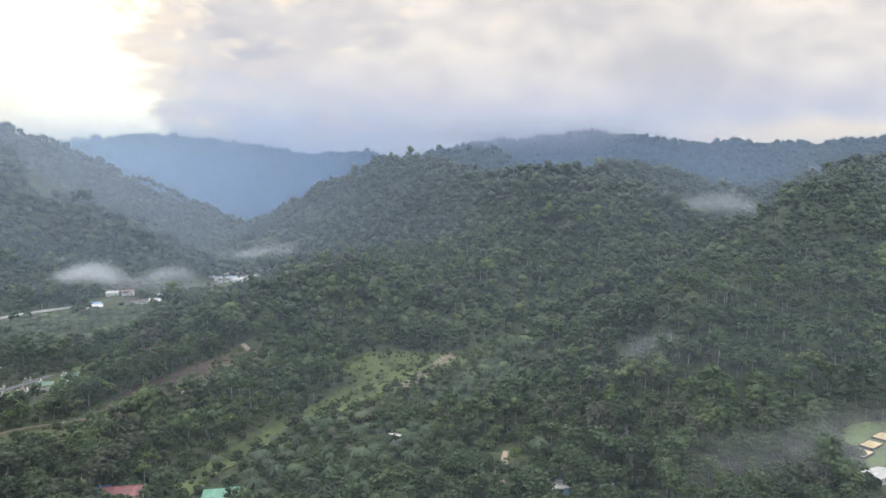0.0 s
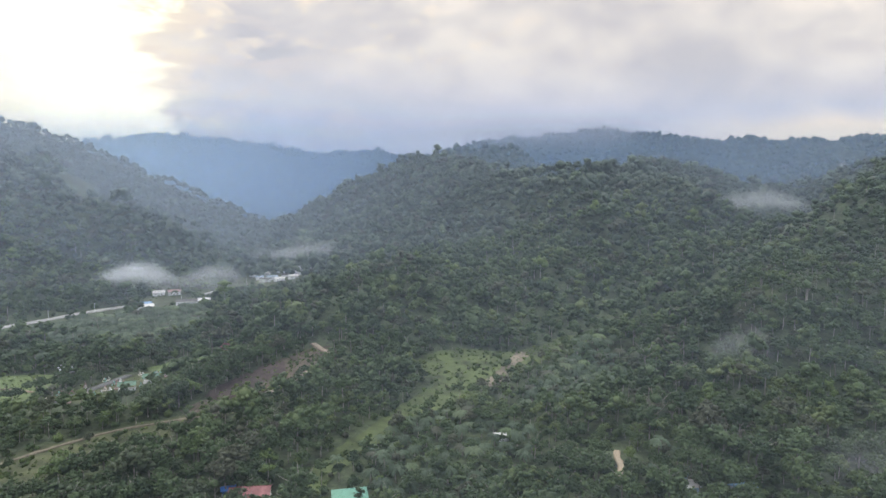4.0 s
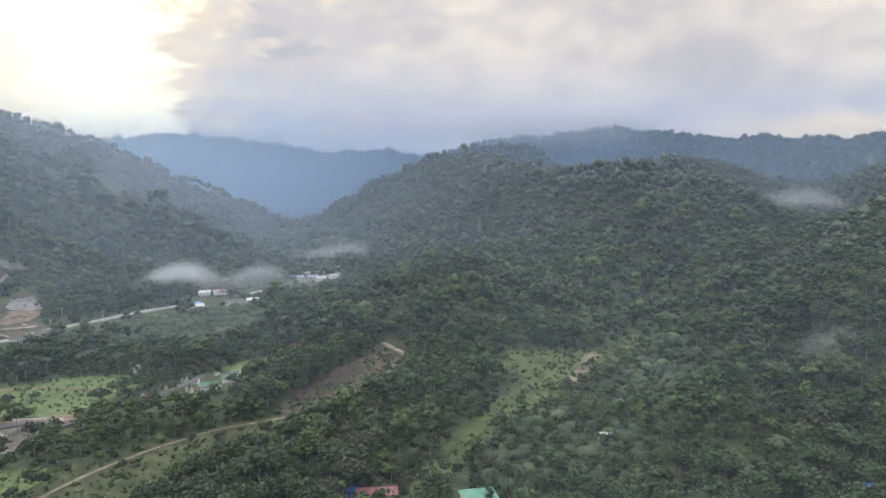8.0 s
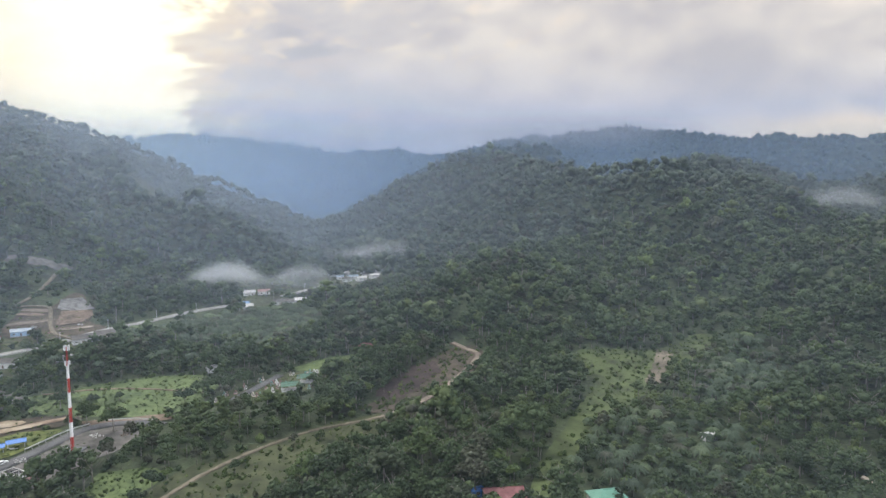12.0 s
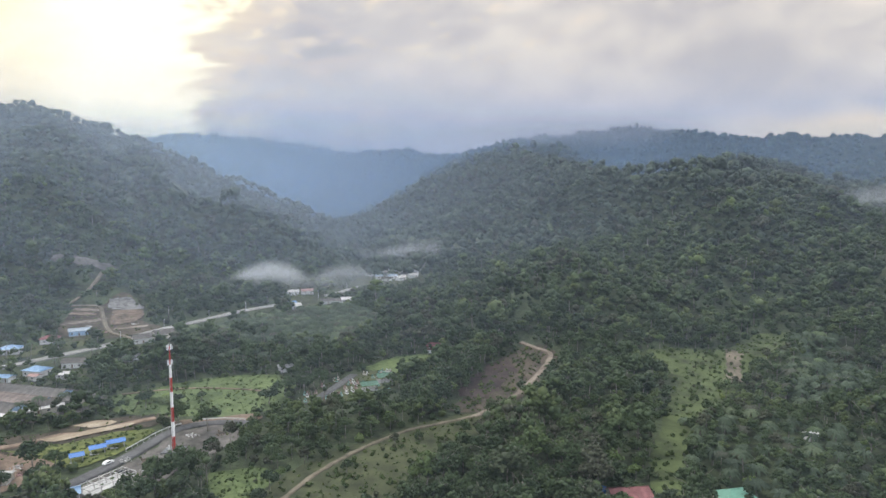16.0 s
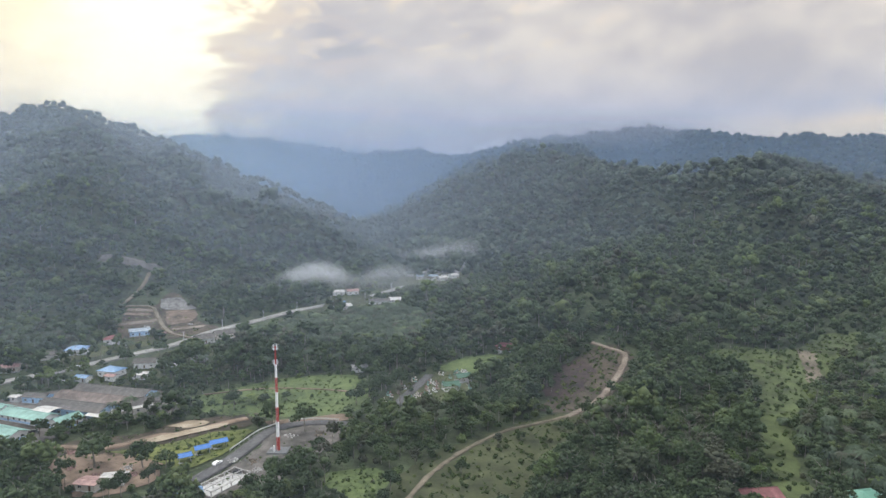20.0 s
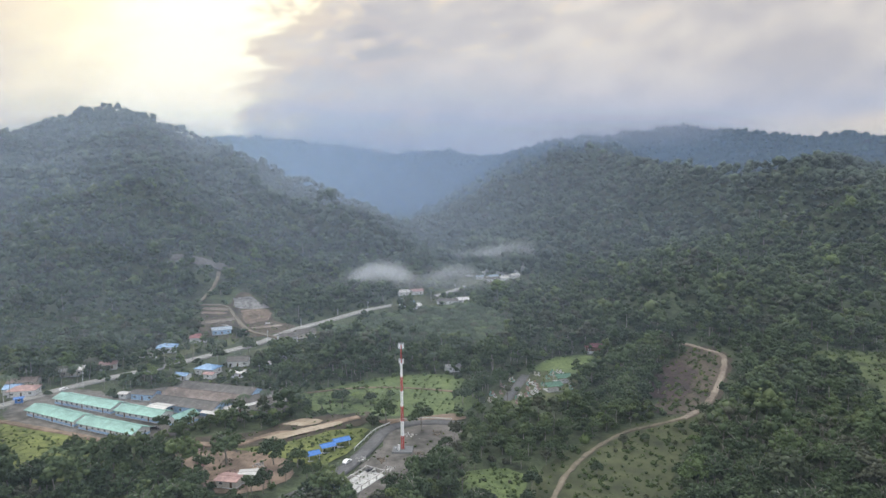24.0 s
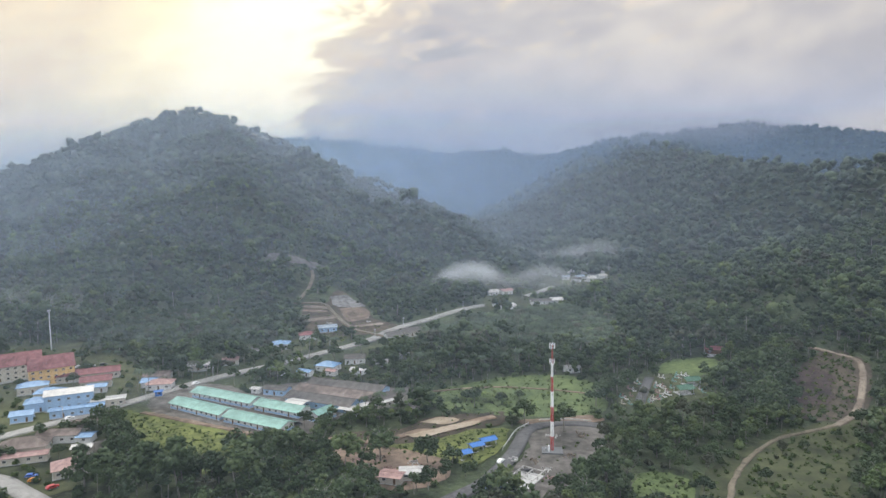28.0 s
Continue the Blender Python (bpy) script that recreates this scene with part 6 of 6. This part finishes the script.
P_ = {n: mat(n + "_car_paint", c, 0.3, 0.05, 1.0, spec=0.5) for n, c in (("white", (0.75, 0.75, 0.75)), ("silver", (0.45, 0.46, 0.48)), ("red", (0.42, 0.03, 0.03)), ("blue", (0.05, 0.13, 0.42)), ("orange", (0.62, 0.25, 0.03)), ("black", (0.03, 0.03, 0.035)))}
cars = {}
for x, y, tn, c in ((-485, 221, 20, "blue"), (-481, 217.5, 15, "orange"), (-470, 213, 60, "red"), (-514, 281, 58, "white"), (-508, 294, 58, "silver"),
                    (-462, 304.5, 68, "red"), (-457, 302.8, 68, "white"), (-452, 300.8, 68, "red"), (-446, 298.5, 68, "blue"), (-440, 296, 68, "blue"), (-430, 292, 68, "silver"),
                    (-404, 271, -20, "red"), (-402, 283, 20, "black"), (-578, 356, 30, "white"), (-573, 359, 30, "silver"), (-568, 362, 30, "white"), (-562, 365, 30, "white"), (-556, 368, 30, "black"),
                    (-443, 386, 55, "white"), (-307.5, 249, 66, "white"), (-297, 241, 20, "black"), (-480, 338, 58, "white"), (-436, 358, 20, "white")):
    if c in cars:
        copy_thing(cars[c], pose(x, y, gz(x, y) + 0.55, 0, 0, tn))
    else:
        cars[c] = car(x, y, tn, P_[c], c + " car parked between the buildings", 0.55)

# ---------------------------------------------------------------- single trees
def limb_trunk(h, r, seed, limbs=5):
    """A tapered trunk with limbs that reach into the crown; height h."""
    q = random.Random(seed)
    bm = bmesh.new()
    p = Vector((0, 0, -0.5))
    n = 4
    for k in range(n):
        nxt = Vector((q.uniform(-0.03, 0.03) * h, q.uniform(-0.03, 0.03) * h, (k + 1) / n * h))
        rod(bm, p, nxt, r * (1 - 0.16 * k), r * (1 - 0.16 * (k + 1)), 7)
        p = nxt
    for k in range(limbs):
        a = math.tau * k / limbs + q.uniform(-0.4, 0.4)
        z0 = h * q.uniform(0.5, 0.9)
        d = h * q.uniform(0.22, 0.36)
        e = Vector((math.cos(a) * d, math.sin(a) * d, z0 + d * q.uniform(0.5, 0.9)))
        rod(bm, (0, 0, z0), e, r * 0.4, r * 0.16, 5)
        rod(bm, e, e + Vector((math.cos(a + 0.6) * d * 0.4, math.sin(a + 0.6) * d * 0.4, d * 0.3)), r * 0.16, r * 0.06, 4)
    me = bpy.data.meshes.new("trunk")
    bm.to_mesh(me)
    bm.free()
    me.materials.append(M_bark)
    return me


def crown_mesh(shape, R, z, squash, material, tint=0.0):
    v, f = shape
    vv = v * np.array([R, R, R * squash]) + np.array([0, 0, z])
    return mesh_from("crown", vv, f, material, smooth=True, tint=np.full(len(vv), tint))


def plant_thing(name, trunk_me, crown_me, x, y, turn, size, label, group, sink=0.2, category="tree"):
    t = new(name)
    t.matrix_basis = pose(x, y, gz(x, y) - sink, 0, 0, turn) @ Matrix.Diagonal((size, size, size, 1))
    tagged(t, label, category, group)
    share("trunk", trunk_me, t)
    share("crown", crown_me, t)
    return t


rt = random.Random(21)
fine_shapes = [crown_shape(7, 400, 0.11, 200 + k, 0.9 + 0.14 * (k % 3), core=0.52, tilt=0.9, clumps=84, clump_size=0.145) for k in range(6)]
broad = []
for k in range(6):
    h = 8.0 + 1.2 * (k % 3)
    broad.append((limb_trunk(h, 0.26, 300 + k), crown_mesh(fine_shapes[k], 5.0, h * 0.42, 1.0 + 0.1 * (k % 2), M_leaf)))
for x, y in zip(LONE_X, LONE_Y):
    tr, cr = broad[rt.randrange(6)]
    plant_thing("tree", tr, cr, x, y, rt.uniform(0, 360), rt.uniform(0.75, 1.55) * (0.6 if beside_open(np.array([x]), np.array([y]), 6.0)[0] else 1.0), "leafy green tree of the valley forest", "valley trees")
for x, y, s in ((-355, 247, 1.6), (-336, 247, 1.2), (-298, 292, 1.0), (-281, 283, 1.2), (-263, 318, 1.1), (-258, 330, 1.3), (-250, 338, 1.2), (-309, 318, 0.7), (-322, 312, 0.9), (-300, 326, 0.6), (-243, 349, 1.1),
                (-481, 326, 0.5), (-446, 324, 0.5), (-478, 240, 0.7), (-388, 284, 0.6), (-397, 279, 0.8), (-378, 287, 0.55), (-372, 291, 0.5), (-327, 322, 0.7),
                (-152, 297, 0.9), (-196, 268, 0.5), (-212, 240, 0.5), (-186, 272, 0.45), (-168, 284, 0.5), (-440, 430, 1.0), (-428, 456, 0.9), (-404, 412, 1.1), (-390, 420, 1.0), (-416, 392, 1.0),
                (-176, 312, 1.3), (-181, 322, 1.5), (-177, 333, 1.6), (-173, 343, 1.4), (-166, 353, 1.5), (-160, 364, 1.4), (-152, 374, 1.3), (-184, 306, 1.2), (-146, 384, 1.2), (-190, 316, 1.4),
                (-512, 300, 0.7), (-548, 330, 0.8), (-584, 306, 0.9), (-560, 270, 0.8), (-525, 250, 0.9), (-506, 232, 0.9), (-596, 344, 0.9), (-574, 372, 1.0), (-556, 352, 0.8), (-478, 262, 1.2), (-470, 252, 1.3), (-412, 240, 1.2), (-404, 252, 1.1),
                (-532, 316, 0.5), (-552, 294, 0.55), (-574, 322, 0.6), (-512, 326, 0.5), (-490, 262, 0.6), (-485, 236, 0.7)):
    tr, cr = broad[rt.randrange(6)]
    plant_thing("tree", tr, cr, x, y, rt.uniform(0, 360), s, "single leafy green tree on open ground", "single trees")

# tall trees that stand out of the canopy along the crests
umbrella = [crown_shape(5, 110, 0.13, 400 + k, 0.62, core=0.6, tilt=0.9, clumps=26, clump_size=0.16) for k in range(4)]
tall = []
for k in range(4):
    h = 22.0 + 2 * k
    bm = bmesh.new()
    rod(bm, (0, 0, -1), (0, 0, h * 0.8), 0.55, 0.3, 7)
    for a in range(5):
        an = a * 1.257 + k
        rod(bm, (0, 0, h * (0.62 + 0.03 * a)), (3.6 * math.cos(an), 3.6 * math.sin(an), h * 0.84), 0.22, 0.08, 5)
    me = bpy.data.meshes.new("trunk")
    bm.to_mesh(me)
    bm.free()
    me.materials.append(M_bark)
    tall.append((me, crown_mesh(umbrella[k], 6.4, h * 0.72, 0.85, M_hill)))
for nodes, count, spread in ((RIDGES[0], 90, 14), (RIDGES[1][:3], 20, 30), (RIDGES[4], 80, 20), (RIDGES[7], 40, 16), (RIDGES[5], 14, 30)):
    for k in range(count):
        lengths = [math.hypot(q[0] - o[0], q[1] - o[1]) for o, q in zip(nodes, nodes[1:])]
        far_on, j = rt.uniform(0, sum(lengths)), 0
        while far_on > lengths[j]:
            far_on, j = far_on - lengths[j], j + 1
        u = far_on / lengths[j]
        (ax, ay, _, _), (bx, by, _, _) = nodes[j], nodes[j + 1]
        x, y = ax + (bx - ax) * u + rt.gauss(0, spread), ay + (by - ay) * u + rt.gauss(0, spread)
        if not wooded(np.array([x]), np.array([y]))[0]:
            continue
        tr, cr = tall[rt.randrange(4)]
        plant_thing("tall_tree", tr, cr, x, y, rt.uniform(0, 360), rt.uniform(0.36, 0.60), "tall rainforest tree with an umbrella crown on the crest", "crest trees", sink=1.5)

# coconut palms: bent trunk, crown of fronds
coco_shapes = [palm_shape(18, 500 + k, 0.12) for k in range(3)]
coco = []
for k in range(3):
    bm = bmesh.new()
    p = Vector((0, 0, -0.4))
    for j in range(5):
        nxt = Vector((0.18 * (j + 1) ** 1.4 * (0.4 + 0.3 * k), 0, (j + 1) * 2.1))
        rod(bm, p, nxt, 0.2 - 0.02 * j, 0.18 - 0.02 * j, 7)
        p = nxt
    me = bpy.data.meshes.new("trunk")
    bm.to_mesh(me)
    bm.free()
    me.materials.append(M_bark)
    v, f = coco_shapes[k]
    vv = v * 3.6 + np.array(p[:])
    coco.append((me, mesh_from("crown", vv, f, M_palm, tint=np.zeros(len(vv)))))
for x, y in ((-505, 322), (-500, 324), (-486, 345), (-480, 350), (-476, 355), (-498, 352), (-512, 348), (-330, 364), (-322, 372), (-316, 378), (-338, 372), (-345, 380), (-352, 374), (-308, 382),
             (-300, 376), (-360, 366), (-290, 388), (-366, 300), (-372, 296), (-358, 306), (44, 238), (36, 236), (30, 226), (-66, 232), (-84, 234), (-72, 238), (-280, 372), (-420, 402),
             (-434, 396), (-455, 404), (-330, 452), (-318, 462), (-344, 448), (-302, 440), (-290, 432), (-296, 600), (-290, 606), (-300, 470), (-255, 400), (-262, 408), (-270, 404)):
    tr, cr = coco[rt.randrange(3)]
    plant_thing("coconut_palm", tr, cr, x, y, rt.uniform(0, 360), rt.uniform(0.8, 1.25), "slender coconut palm with drooping fronds", "coconut palms", category="palm")

# bare pale trees
bare = []
for k in range(3):
    q = random.Random(600 + k)
    bm = bmesh.new()
    rod(bm, (0, 0, -0.5), (0.3, 0, 7.5), 0.24, 0.14, 6)
    for j in range(7):
        a = j * 2.4
        z0 = 4.2 + 0.5 * j
        e = Vector((math.cos(a) * 2.2, math.sin(a) * 2.2, z0 + 2.0))
        rod(bm, (0.2, 0, z0), e, 0.1, 0.05, 5)
        for b in (-0.6, 0.5):
            rod(bm, e, e + Vector((math.cos(a + b) * 1.2, math.sin(a + b) * 1.2, 1.2)), 0.05, 0.02, 4)
    me = bpy.data.meshes.new("trunk")
    bm.to_mesh(me)
    bm.free()
    me.materials.append(M_bark)
    bare.append((me, crown_mesh(crown_shape(1, 60, 0.12, 620 + k, 1.0), 2.6, 5.5, 1.0, M_leaf)))
TALL_PALE = [(160, 362), (163, 366), (81, 348), (66, 350), (48, 275)]
pale = [(-133 + rt.gauss(0, 17), 256 + rt.gauss(0, 15)) for k in range(16)] + [(62 + rt.gauss(0, 50), 285 + rt.gauss(0, 40)) for k in range(16)] + [(160, 362), (163, 366), (81, 348), (66, 350), (48, 275), (76, 255)]
for x, y in pale + [(-130, 262), (-138, 256), (-146, 268), (-128, 274), (-118, 268), (-122, 282), (-142, 280), (-236, 322), (-241, 316), (-160, 250), (-150, 244), (-262, 232), (-262, 226)]:
    if inside(GLADE, np.array([x]), np.array([y]))[0]:
        continue
    tr, cr = bare[rt.randrange(3)]
    plant_thing("bare_tree", tr, cr, x, y, rt.uniform(0, 360), rt.uniform(1.75, 1.95) if (x, y) in TALL_PALE else rt.uniform(0.9, 1.45), "half-bare tree with pale branches", "half-bare trees")

# banana plants: a thick short stem and a few broad leaves
ban = []
for k in range(3):
    bm = bmesh.new()
    rod(bm, (0, 0, -0.3), (0, 0, 2.2), 0.16, 0.1, 7)
    me = bpy.data.meshes.new("stem")
    bm.to_mesh(me)
    bm.free()
    me.materials.append(M_shrub)
    v, f = palm_shape(9, 700 + k, 0.2)
    vv = v * 2.4 + np.array([0, 0, 2.1])
    ban.append((me, mesh_from("leaves", vv, f, M_shrub, tint=np.zeros(len(vv)))))
for k in range(64):
    if k < 34:
        u = rt.random()
        x, y = -388 + 48 * u + rt.gauss(0, 3), 288 + 18 * u + rt.gauss(0, 3)
    elif k < 48:
        x, y = -318 + rt.gauss(0, 12), 322 + rt.gauss(0, 4)
    else:
        x, y = -352 + rt.gauss(0, 6), 316 + rt.gauss(0, 6)
    t = new("banana_plant")
    q = rt.uniform(0.7, 1.3)
    t.matrix_basis = pose(x, y, gz(x, y) + 0.2, 0, 0, rt.uniform(0, 360)) @ Matrix.Diagonal((q, q, q, 1))
    tagged(t, "banana plant with broad pale green leaves", "banana plant", "banana plants")
    stem, leaves = ban[rt.randrange(3)]
    share("stem", stem, t)
    share("leaves", leaves, t)


# rubble and planks on the bare yards
def heap(x, y, r, seed, label):
    q = np.random.RandomState(seed)
    bm = bmesh.new()
    for k in range(26):
        s = q.uniform(0.2, 0.6)
        m = Matrix.Translation((q.normal(0, r * 0.4), q.normal(0, r * 0.4), abs(q.normal(0, 0.25)) + 0.1)) @ Euler(q.uniform(0, 3, 3)).to_matrix().to_4x4() @ Matrix.Diagonal((s * q.uniform(0.8, 2.2), s, s * 0.6, 1))
        bmesh.ops.create_cube(bm, size=1.0, matrix=m)
    me = bpy.data.meshes.new("rubble_heap")
    bm.to_mesh(me)
    bm.free()
    me.materials.append((M_zinc, M_track, M_pinkroof)[seed % 3])
    ob = new("rubble_heap", me)
    ob.location = (x, y, gz(x, y) + 0.35)
    tagged(ob, label, "rubble", kind="stuff")


for k, (x, y) in enumerate(((-350, 240), (-342, 246), (-356, 250), (-336, 240), (-290, 244), (-294, 252), (-288, 236), (-302, 252), (-280, 258), (-372, 262), (-448, 488), (-438, 468), (-428, 474), (-420, 500), (-456, 498), (-364, 246), (-286, 278), (-274, 280))):
    heap(x, y, 3.0, 800 + k, "heap of pale rubble and planks")
